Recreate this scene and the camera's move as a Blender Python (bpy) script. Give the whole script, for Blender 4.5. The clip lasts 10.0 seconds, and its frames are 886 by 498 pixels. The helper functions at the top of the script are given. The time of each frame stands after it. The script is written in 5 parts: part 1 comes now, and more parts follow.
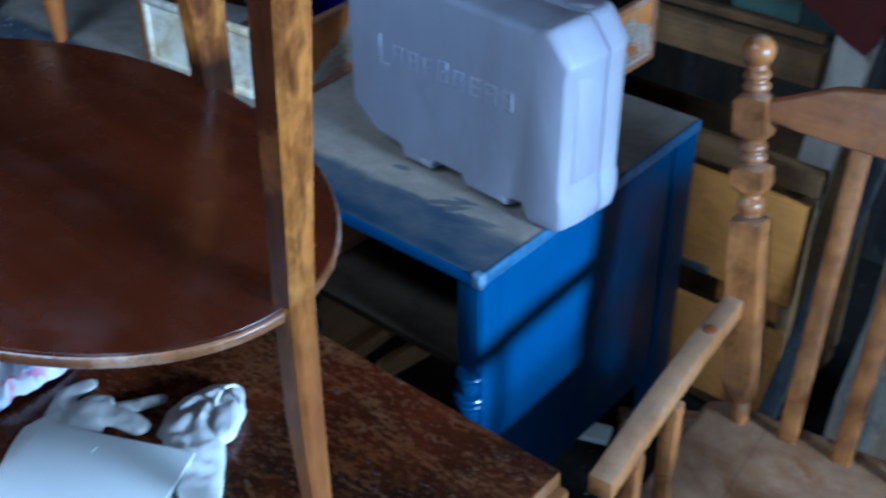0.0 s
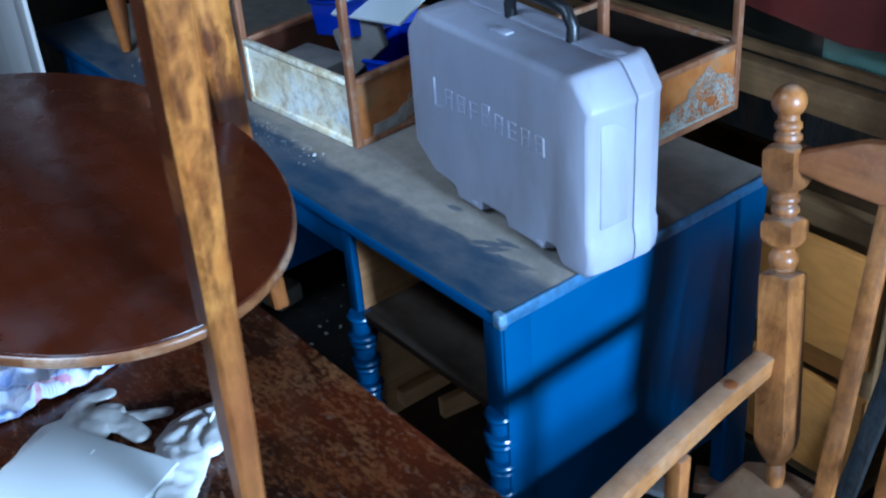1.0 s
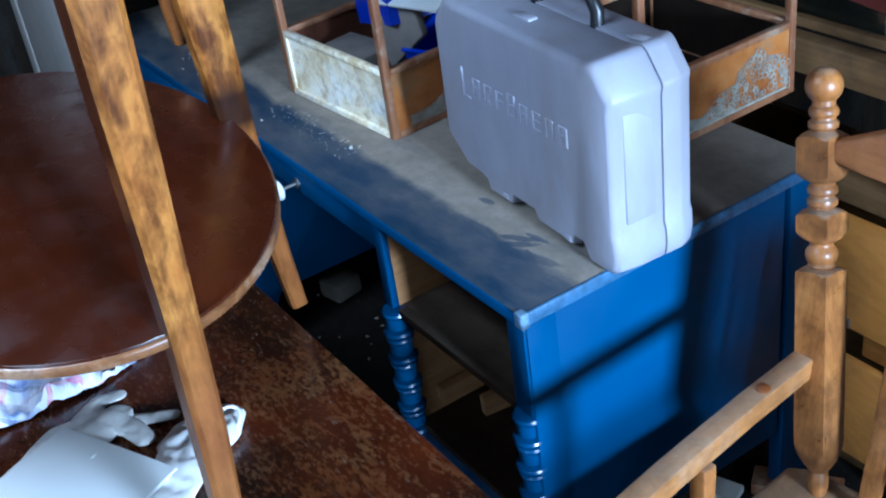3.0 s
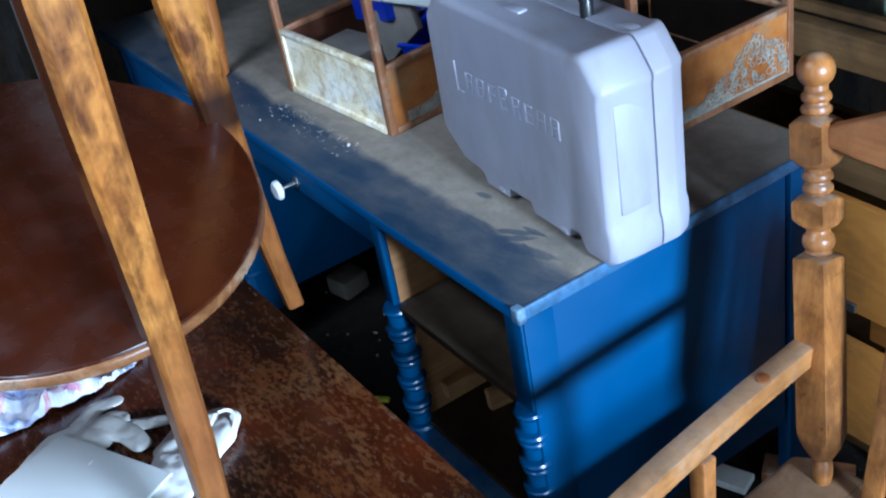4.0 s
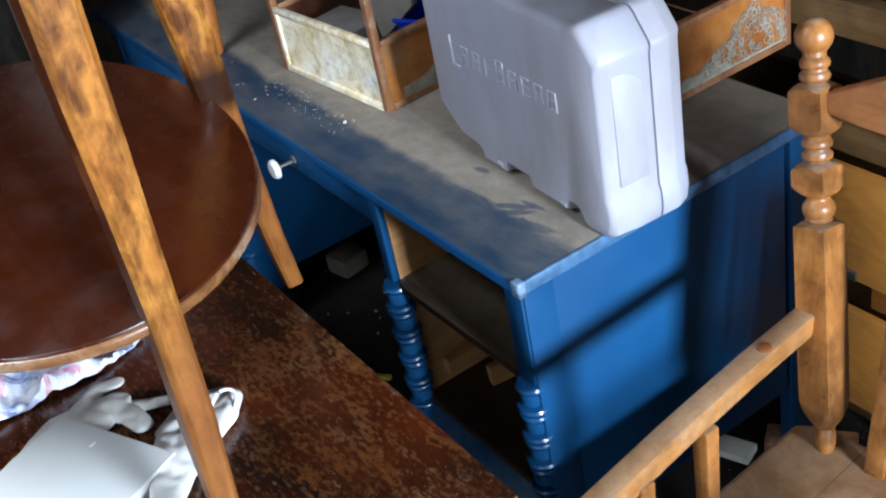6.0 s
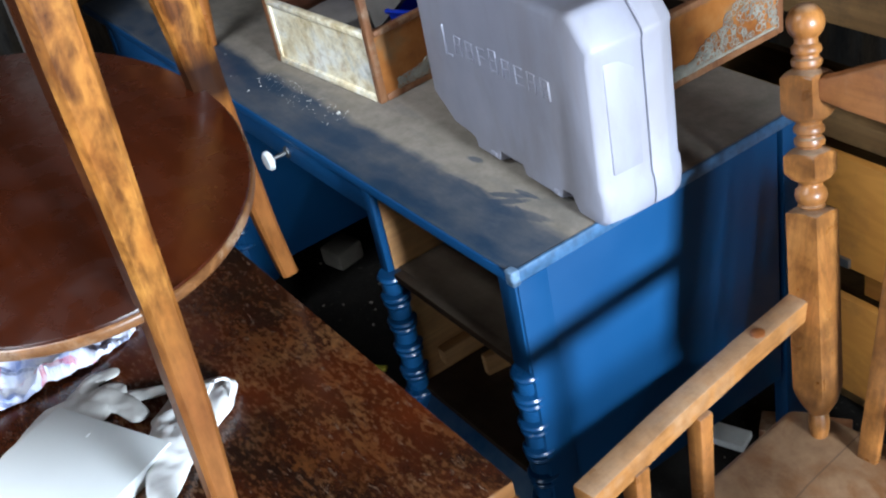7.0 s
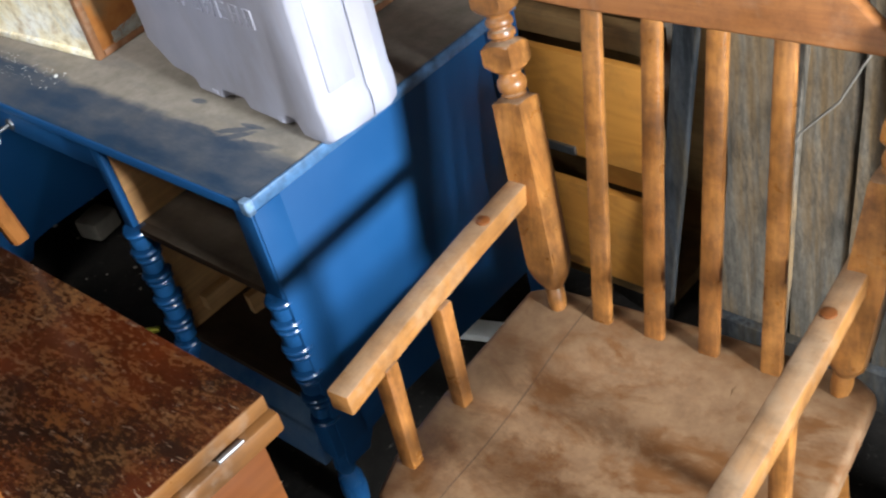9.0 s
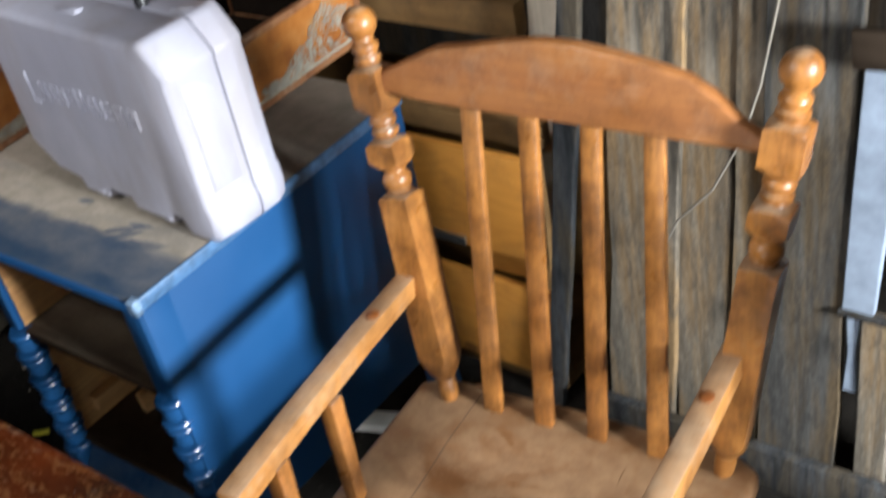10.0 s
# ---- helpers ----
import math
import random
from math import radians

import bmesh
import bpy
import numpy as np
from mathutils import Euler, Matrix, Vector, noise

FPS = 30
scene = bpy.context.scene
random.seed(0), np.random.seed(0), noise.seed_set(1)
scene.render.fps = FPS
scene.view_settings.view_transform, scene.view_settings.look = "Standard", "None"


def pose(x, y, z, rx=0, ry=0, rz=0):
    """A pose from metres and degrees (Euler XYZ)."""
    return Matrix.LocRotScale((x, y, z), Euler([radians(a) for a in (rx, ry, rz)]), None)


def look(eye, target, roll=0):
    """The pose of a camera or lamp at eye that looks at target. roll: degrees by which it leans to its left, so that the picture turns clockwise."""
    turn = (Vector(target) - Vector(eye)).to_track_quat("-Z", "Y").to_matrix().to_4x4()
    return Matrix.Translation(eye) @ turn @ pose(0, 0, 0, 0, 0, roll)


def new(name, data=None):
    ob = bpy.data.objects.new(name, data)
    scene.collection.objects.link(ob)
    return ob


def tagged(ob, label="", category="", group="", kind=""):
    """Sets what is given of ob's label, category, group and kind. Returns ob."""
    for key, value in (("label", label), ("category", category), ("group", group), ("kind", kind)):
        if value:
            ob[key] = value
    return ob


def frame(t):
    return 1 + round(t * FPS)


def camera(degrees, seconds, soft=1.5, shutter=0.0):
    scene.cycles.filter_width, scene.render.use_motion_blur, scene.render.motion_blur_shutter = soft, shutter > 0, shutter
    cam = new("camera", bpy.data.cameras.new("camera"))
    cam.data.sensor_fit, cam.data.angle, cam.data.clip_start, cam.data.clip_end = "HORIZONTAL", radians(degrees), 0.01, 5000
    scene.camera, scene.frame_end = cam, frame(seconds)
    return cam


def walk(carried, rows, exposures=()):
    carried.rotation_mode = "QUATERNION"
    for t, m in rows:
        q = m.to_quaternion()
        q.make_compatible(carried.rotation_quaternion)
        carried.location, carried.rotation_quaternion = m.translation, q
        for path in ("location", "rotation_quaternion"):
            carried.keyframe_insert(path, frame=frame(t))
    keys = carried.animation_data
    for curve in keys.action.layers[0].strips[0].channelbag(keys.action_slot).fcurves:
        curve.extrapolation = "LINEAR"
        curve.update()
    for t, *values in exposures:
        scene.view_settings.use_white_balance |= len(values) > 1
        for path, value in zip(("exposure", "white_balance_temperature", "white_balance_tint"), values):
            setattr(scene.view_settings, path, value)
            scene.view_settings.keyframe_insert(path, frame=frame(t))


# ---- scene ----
cam = camera(42.5, 10.0, soft=2.1, shutter=0.5)
PATH = [
    (0, (0.9, -1.122, 1.794), (-0.183, 0.121, 0.663), -0.8),
    (0.5, (0.971, -1.053, 1.77), (-0.305, 0.012, 0.657), -4.4),
    (1, (1.134, -0.94, 1.785), (-0.24, 0.073, 0.744), -4.7),
    (1.5, (1.155, -0.865, 1.777), (-0.26, 0.093, 0.737), -5.6),
    (2, (1.153, -0.828, 1.774), (-0.298, 0.079, 0.738), -7.0),
    (2.5, (1.159, -0.81, 1.765), (-0.31, 0.059, 0.722), -7.8),
    (4, (1.176, -0.751, 1.754), (-0.315, 0.062, 0.697), -10.8),
    (4.5, (1.187, -0.739, 1.752), (-0.312, 0.06, 0.695), -12.4),
    (5, (1.184, -0.754, 1.752), (-0.302, 0.06, 0.689), -12.0),
    (5.5, (1.175, -0.759, 1.751), (-0.303, 0.049, 0.673), -11.6),
    (6, (1.173, -0.75, 1.746), (-0.303, 0.048, 0.658), -12.0),
    (7.5, (1.196, -0.754, 1.735), (-0.257, 0.052, 0.622), -12.9),
    (8, (1.231, -0.737, 1.721), (-0.172, 0.095, 0.563), -14.6),
    (8.5, (1.265, -0.733, 1.706), (-0.028, 0.204, 0.502), -15.0),
    (9, (1.288, -0.732, 1.709), (0.082, 0.283, 0.478), -14.9),
    (9.5, (1.292, -0.73, 1.711), (0.134, 0.312, 0.457), -15.0),
    (9.7, (1.288, -0.74, 1.7), (0.169, 0.374, 0.472), -13.9),
    (10, (1.316, -0.72, 1.729), (0.2, 0.479, 0.581), -12.3),
]
walk(cam, [(t, look(eye, target, roll)) for t, eye, target, roll in PATH],
     [(0.0, -0.43, 4150, 0), (0.5, -0.3, 4330, 1), (1.0, -0.12, 4320, 1), (2.5, -0.03, 4450, 2), (4.5, 0.06, 5050, 4), (6.0, 0.12, 5700, 6), (7.5, 0.21, 5700, 6), (9.0, 0.36, 6250, 8), (10.0, 0.36, 6500, 9)])

# world, sky and daylight through the openings
world = bpy.data.worlds.new("sky")
scene.world = world
world.use_nodes = True
wn = world.node_tree
sky = wn.nodes.new("ShaderNodeTexSky")
sky.sky_type = "NISHITA"
sky.sun_disc = False
sky.sun_elevation, sky.sun_rotation = radians(30), radians(70)
wn.nodes["Background"].inputs[1].default_value = 0.08
wn.links.new(sky.outputs[0], wn.nodes["Background"].inputs[0])


def window_light(name, place, aim, wide, tall, watts, colour):
    lamp = bpy.data.lights.new(name, "AREA")
    lamp.shape, lamp.size, lamp.size_y = "RECTANGLE", wide, tall
    lamp.energy, lamp.color = watts, colour
    ob = new(name, lamp)
    ob.matrix_world = look(place, aim)
    return ob


window_light("daylight_east", (3.38, -0.13, 1.50), (0.0, 0.18, 0.62), 0.52, 0.36, 285, (0.90, 0.95, 1.0))
window_light("daylight_roof", (-0.2, -1.60, 2.62), (-0.2, -1.60, 0.0), 1.1, 1.1, 66, (0.95, 0.97, 1.0))
window_light("daylight_door", (1.4, -3.06, 1.02), (1.4, 0.0, 1.02), 0.86, 1.8, 24, (0.93, 0.96, 1.0))
sun = bpy.data.lights.new("sun", "SUN")
sun.energy, sun.angle, sun.color = 2.0, radians(0.5), (1.0, 0.95, 0.88)
sun_ob = new("sun", sun)
sun_ob.matrix_world = look((6, 1, 6), (0, 0, 0))


# materials
def nodes_of(name):
    m = bpy.data.materials.new(name)
    m.use_nodes = True
    nt = m.node_tree
    return m, nt, nt.nodes["Principled BSDF"]


def noise_tex(nt, scale, detail=4, stretch=(1, 1, 1), rough=0.55, distortion=0.0, coords="Object", turn=(0, 0, 0)):
    tc = nt.nodes.new("ShaderNodeTexCoord")
    mp = nt.nodes.new("ShaderNodeMapping")
    mp.inputs["Scale"].default_value = stretch
    mp.inputs["Rotation"].default_value = turn
    n = nt.nodes.new("ShaderNodeTexNoise")
    n.inputs["Scale"].default_value = scale
    n.inputs["Detail"].default_value = detail
    n.inputs["Roughness"].default_value = rough
    n.inputs["Distortion"].default_value = distortion
    nt.links.new(tc.outputs[coords], mp.inputs[0])
    nt.links.new(mp.outputs[0], n.inputs["Vector"])
    return n.outputs["Fac"]


def ramp(nt, fac, stops):
    r = nt.nodes.new("ShaderNodeValToRGB")
    els = r.color_ramp.elements
    while len(els) < len(stops):
        els.new(0.5)
    for e, (p, c) in zip(els, stops):
        e.position = p
        e.color = (*c, 1) if len(c) == 3 else c
    nt.links.new(fac, r.inputs[0])
    return r.outputs[0]


def grey(v):
    return (v, v, v)


def mixed(nt, fac, a, b, kind="MIX"):
    m = nt.nodes.new("ShaderNodeMix")
    m.data_type, m.blend_type = "RGBA", kind
    for sock, val in ((m.inputs[0], fac), (m.inputs[6], a), (m.inputs[7], b)):
        if isinstance(val, (int, float)):
            sock.default_value = val
        elif isinstance(val, tuple):
            sock.default_value = (*val, 1)
        else:
            nt.links.new(val, sock)
    return m.outputs[2]


def maths(nt, op, a, b=0.0, clamp=False):
    m = nt.nodes.new("ShaderNodeMath")
    m.operation, m.use_clamp = op, clamp
    for sock, val in ((m.inputs[0], a), (m.inputs[1], b)):
        if isinstance(val, (int, float)):
            sock.default_value = val
        else:
            nt.links.new(val, sock)
    return m.outputs[0]


def bumped(nt, bsdf, height, strength=0.2, distance=0.002):
    b = nt.nodes.new("ShaderNodeBump")
    b.inputs["Strength"].default_value = strength
    b.inputs["Distance"].default_value = distance
    nt.links.new(height, b.inputs["Height"])
    nt.links.new(b.outputs[0], bsdf.inputs["Normal"])


def per_piece(nt, colour, amount=0.25):
    info = nt.nodes.new("ShaderNodeObjectInfo")
    k = ramp(nt, info.outputs["Random"], [(0, grey(1 - amount)), (1, grey(1.0))])
    return mixed(nt, 1.0, colour, k, "MULTIPLY")


def wood(name, dark, light, axis=2, scale=9.0, rough=0.45, fine=0.5, grime=0.0, grime_colour=(0.03, 0.02, 0.012), bump=0.15, vary=0.0, worn=0.0, worn_colour=(0.5, 0.42, 0.32), dust=0.0, smudge=0.0, spec=0.5):
    """Wood whose grain runs along one axis, with grime and worn places."""
    m, nt, b = nodes_of(name)
    st = [1.0, 1.0, 1.0]
    st[axis] = 0.09
    big = noise_tex(nt, scale, 5, tuple(st), 0.6, 1.2)
    st[axis] = 0.03
    thin = noise_tex(nt, scale * 14, 3, tuple(st), 0.6)
    col = ramp(nt, big, [(0.3, dark), (0.68, light)])
    col = mixed(nt, fine, col, ramp(nt, thin, [(0.3, grey(0.55)), (0.7, grey(1.0))]), "MULTIPLY")
    if grime:
        g = ramp(nt, noise_tex(nt, 7, 6, rough=0.65), [(0.46, grey(0)), (0.66, grey(grime))])
        col = mixed(nt, g, col, grime_colour)
    if worn:
        w = ramp(nt, noise_tex(nt, 11, 7, rough=0.7), [(0.52, grey(0)), (0.66, grey(worn))])
        col = mixed(nt, w, col, worn_colour)
    if dust:
        geo = nt.nodes.new("ShaderNodeNewGeometry")
        sep = nt.nodes.new("ShaderNodeSeparateXYZ")
        nt.links.new(geo.outputs["Normal"], sep.inputs[0])
        flat = maths(nt, "MULTIPLY", maths(nt, "SUBTRACT", sep.outputs["Z"], 0.75), 5.0, True)
        lie = maths(nt, "MULTIPLY", flat, ramp(nt, noise_tex(nt, 9, 6, rough=0.65), [(0.35, grey(dust * 0.4)), (0.65, grey(dust))]))
        col = mixed(nt, lie, col, (0.33, 0.27, 0.20))
    if smudge:
        col = mixed(nt, smudge, col, ramp(nt, noise_tex(nt, 24, 7, rough=0.72), [(0.36, (0.30, 0.25, 0.21)), (0.56, grey(1.0))]), "MULTIPLY")
    if vary:
        col = per_piece(nt, col, vary)
    nt.links.new(col, b.inputs["Base Color"])
    r = ramp(nt, noise_tex(nt, 16, 4), [(0.3, grey(max(0.05, rough - 0.1))), (0.7, grey(min(1, rough + 0.16)))])
    nt.links.new(r, b.inputs["Roughness"])
    b.inputs["Specular IOR Level"].default_value = spec
    bumped(nt, b, thin, bump, 0.001)
    return m


def knotty(name, dark, light):
    """Yellow pine boards along x with growth rings round dark knots."""
    m, nt, b = nodes_of(name)
    tc = nt.nodes.new("ShaderNodeTexCoord")
    mp = nt.nodes.new("ShaderNodeMapping")
    mp.inputs["Scale"].default_value = (0.55, 1, 1)
    v = nt.nodes.new("ShaderNodeTexVoronoi")
    v.inputs["Scale"].default_value = 6
    nt.links.new(tc.outputs["Object"], mp.inputs[0])
    nt.links.new(mp.outputs[0], v.inputs["Vector"])
    rings = maths(nt, "ADD", maths(nt, "MULTIPLY", v.outputs["Distance"], 0.9), maths(nt, "MULTIPLY", noise_tex(nt, 7, 4, (0.1, 1, 1)), 1.2))
    wave = maths(nt, "SINE", maths(nt, "MULTIPLY", rings, 42.0))
    col = ramp(nt, maths(nt, "ADD", maths(nt, "MULTIPLY", wave, 0.12), noise_tex(nt, 6, 5, (0.15, 1, 1))), [(0.2, dark), (0.75, light)])
    col = mixed(nt, ramp(nt, v.outputs["Distance"], [(0.05, grey(0.85)), (0.09, grey(0))]), col, (0.13, 0.045, 0.012))
    col = mixed(nt, ramp(nt, noise_tex(nt, 8, 6, rough=0.65), [(0.5, grey(0)), (0.7, grey(0.5))]), col, (0.22, 0.10, 0.03))
    nt.links.new(per_piece(nt, col, 0.2), b.inputs["Base Color"])
    b.inputs["Roughness"].default_value = 0.55
    bumped(nt, b, wave, 0.05, 0.001)
    return m


def plain(name, colour, rough=0.5, metal=0.0, mottle=0.12, scale=20, bump=0.05, spec=0.5):
    m, nt, b = nodes_of(name)
    n = noise_tex(nt, scale, 6)
    c = mixed(nt, 1.0, colour, ramp(nt, n, [(0.3, grey(1 - mottle)), (0.7, grey(1.0))]), "MULTIPLY")
    nt.links.new(c, b.inputs["Base Color"])
    nt.links.new(ramp(nt, noise_tex(nt, scale * 3, 3), [(0.3, grey(max(0.03, rough - 0.08))), (0.7, grey(min(1, rough + 0.1)))]), b.inputs["Roughness"])
    b.inputs["Metallic"].default_value = metal
    b.inputs["Specular IOR Level"].default_value = spec
    bumped(nt, b, noise_tex(nt, scale * 8, 3), bump, 0.001)
    return m


def grimy_plastic(name):
    """Moulded lavender grey plastic with brownish handling marks and fine grain."""
    m, nt, b = nodes_of(name)
    col = ramp(nt, noise_tex(nt, 5, 5, (1, 1, 0.5)), [(0.35, (0.315, 0.312, 0.372)), (0.65, (0.365, 0.362, 0.425))])
    brown = ramp(nt, noise_tex(nt, 6, 6, (1.5, 1, 0.45), 0.6, 0.4), [(0.46, grey(0)), (0.66, grey(0.6))])
    col = mixed(nt, brown, col, (0.262, 0.238, 0.238))
    specks = ramp(nt, noise_tex(nt, 70, 6, rough=0.75), [(0.66, grey(0)), (0.74, grey(0.5))])
    col = mixed(nt, specks, col, (0.14, 0.135, 0.15))
    nt.links.new(col, b.inputs["Base Color"])
    nt.links.new(ramp(nt, noise_tex(nt, 14, 5), [(0.3, grey(0.34)), (0.7, grey(0.54))]), b.inputs["Roughness"])
    bumped(nt, b, noise_tex(nt, 420, 2), 0.08, 0.0006)
    return m


def blue_paint(name, dust=0.0, dusty_top=False, gloss=False):
    m, nt, b = nodes_of(name)
    brush = noise_tex(nt, 26, 4, (0.2, 1, 0.2))
    col = ramp(nt, noise_tex(nt, 3, 4), [(0.3, (0.009, 0.053, 0.148)), (0.7, (0.012, 0.070, 0.186))])
    chips = ramp(nt, noise_tex(nt, 32, 6, rough=0.75), [(0.72, grey(0)), (0.76, grey(0.5))])
    col = mixed(nt, chips, col, (0.30, 0.40, 0.52))
    rough = ramp(nt, noise_tex(nt, 12, 4), [(0.3, grey(0.24 if gloss else 0.36)), (0.7, grey(0.36 if gloss else 0.50))])
    if dusty_top:
        tc = nt.nodes.new("ShaderNodeTexCoord")
        sep = nt.nodes.new("ShaderNodeSeparateXYZ")
        nt.links.new(tc.outputs["Object"], sep.inputs[0])
        edge = noise_tex(nt, 5.0, 3, (1, 0.4, 1), 0.5, 0.8)
        fine = noise_tex(nt, 60, 5, (0.35, 1, 1), 0.7)
        # dust lies thick away from the wiped front strip
        line = maths(nt, "ADD", maths(nt, "MULTIPLY", edge, 0.075), 0.045)
        line = maths(nt, "ADD", line, maths(nt, "MULTIPLY", fine, 0.022))
        back = maths(nt, "ADD", sep.outputs["Y"], 0.33)
        d = maths(nt, "MULTIPLY", maths(nt, "SUBTRACT", back, line), 48.0, True)
        wob = maths(nt, "MULTIPLY", maths(nt, "SUBTRACT", noise_tex(nt, 40, 6, (0.3, 1, 1), 0.75, turn=(0, 0, -0.4)), 0.5), 3.2)
        # finger marks wiped through the dust
        for cx, cy, rx, ry, turn in ((0.632, 0.163, 0.024, 0.008, 0.1), (0.775, 0.126, 0.045, 0.008, 0.55), (0.800, 0.148, 0.030, 0.006, 0.1), (0.70, 0.098, 0.07, 0.012, 0.05), (0.915, 0.075, 0.05, 0.008, 0.2), (0.86, 0.088, 0.05, 0.008, -0.5), (0.820, 0.098, 0.085, 0.014, 0.35), (0.765, 0.092, 0.075, 0.010, 0.75)):
            dx, dy = maths(nt, "SUBTRACT", sep.outputs["X"], cx), maths(nt, "SUBTRACT", back, cy)
            c, s = math.cos(turn), math.sin(turn)
            u = maths(nt, "DIVIDE", maths(nt, "ADD", maths(nt, "MULTIPLY", dx, c), maths(nt, "MULTIPLY", dy, s)), rx)
            v = maths(nt, "DIVIDE", maths(nt, "SUBTRACT", maths(nt, "MULTIPLY", dy, c), maths(nt, "MULTIPLY", dx, s)), ry)
            far = maths(nt, "ADD", maths(nt, "ADD", maths(nt, "MULTIPLY", u, u), maths(nt, "MULTIPLY", v, v)), wob)
            keep = maths(nt, "MULTIPLY", maths(nt, "SUBTRACT", far, 0.6), 2.0, True)
            d = maths(nt, "MULTIPLY", d, maths(nt, "ADD", maths(nt, "MULTIPLY", keep, 0.76), 0.24))
        thin_veil = ramp(nt, noise_tex(nt, 14, 6, (0.4, 1, 1), 0.65), [(0.36, grey(0.04)), (0.72, grey(0.40))])
        thick = ramp(nt, noise_tex(nt, 8, 7, (0.35, 1.2, 1), 0.7, 0.6), [(0.34, grey(0.70)), (0.5, grey(0.97))])
        amount = mixed(nt, d, thin_veil, thick)
        dustc = ramp(nt, noise_tex(nt, 22, 6, rough=0.7), [(0.3, (0.175, 0.149, 0.114)), (0.7, (0.275, 0.233, 0.187))])
        film = mixed(nt, 0.80, col, (0.012, 0.026, 0.042))
        col = mixed(nt, amount, film, dustc)
        rough = mixed(nt, amount, rough, grey(0.8))
    elif dust:
        g = ramp(nt, noise_tex(nt, 8, 6, rough=0.65), [(0.35, grey(0)), (0.75, grey(dust))])
        col = mixed(nt, g, col, (0.15, 0.21, 0.28))
        rough = mixed(nt, g, rough, grey(0.8))
    nt.links.new(col, b.inputs["Base Color"])
    nt.links.new(rough, b.inputs["Roughness"])
    b.inputs["Specular IOR Level"].default_value = 0.5 if gloss else 0.2
    bumped(nt, b, brush, 0.12, 0.002)
    return m


def flamed_wood(name):
    """Varnished wood with dark scorched bands along the post."""
    m, nt, b = nodes_of(name)
    band = noise_tex(nt, 24, 4, (1.3, 1.3, 0.62), 0.6, 0.3, turn=(0.35, 0.25, 0))
    ripple = noise_tex(nt, 190, 2, (1.0, 1.0, 0.12), turn=(0.16, 0.12, 0))
    thin = noise_tex(nt, 120, 3, (1, 1, 0.05))
    amber = ramp(nt, noise_tex(nt, 22, 4, (1, 1, 0.5)), [(0.3, (0.31, 0.100, 0.014)), (0.7, (0.53, 0.235, 0.045))])
    dark = mixed(nt, ramp(nt, ripple, [(0.38, grey(0)), (0.6, grey(0.4))]), (0.080, 0.022, 0.003), (0.21, 0.070, 0.010))
    tc = nt.nodes.new("ShaderNodeTexCoord")
    sep = nt.nodes.new("ShaderNodeSeparateXYZ")
    nt.links.new(tc.outputs["Object"], sep.inputs[0])
    upper = ramp(nt, maths(nt, "ADD", sep.outputs["Z"], maths(nt, "MULTIPLY", band, 0.1)), [(0.30, grey(0.35)), (0.46, grey(1))])
    joint = ramp(nt, maths(nt, "ABSOLUTE", maths(nt, "SUBTRACT", sep.outputs["Z"], 0.372)), [(0.020, grey(0.95)), (0.048, grey(0))])
    flame = maths(nt, "MULTIPLY", ramp(nt, band, [(0.36, grey(0.95)), (0.46, grey(0.55)), (0.57, grey(0))]), upper)
    # redder stain was left on the legs under the seat
    amber = mixed(nt, ramp(nt, maths(nt, "ADD", sep.outputs["Z"], maths(nt, "MULTIPLY", band, 0.12)), [(0.34, grey(0.8)), (0.48, grey(0))]), amber, (0.190, 0.066, 0.019))
    col = mixed(nt, flame, amber, dark)
    # only the post at the far side is blackened where it leaves the seat
    far_post = maths(nt, "GREATER_THAN", sep.outputs["Y"], 0.12)
    col = mixed(nt, maths(nt, "MULTIPLY", joint, far_post), col, (0.020, 0.006, 0.003))
    col = mixed(nt, 0.35, col, ramp(nt, ripple, [(0.40, grey(0.7)), (0.56, grey(1.0))]), "MULTIPLY")
    col = mixed(nt, 0.5, col, ramp(nt, thin, [(0.3, grey(0.6)), (0.7, grey(1.0))]), "MULTIPLY")
    col = mixed(nt, 0.4, col, ramp(nt, noise_tex(nt, 26, 7, (1, 1, 0.6), 0.72), [(0.36, (0.42, 0.34, 0.28)), (0.56, grey(1.0))]), "MULTIPLY")
    nt.links.new(col, b.inputs["Base Color"])
    b.inputs["Roughness"].default_value = 0.40
    b.inputs["Specular IOR Level"].default_value = 0.22
    bumped(nt, b, thin, 0.06, 0.001)
    return m


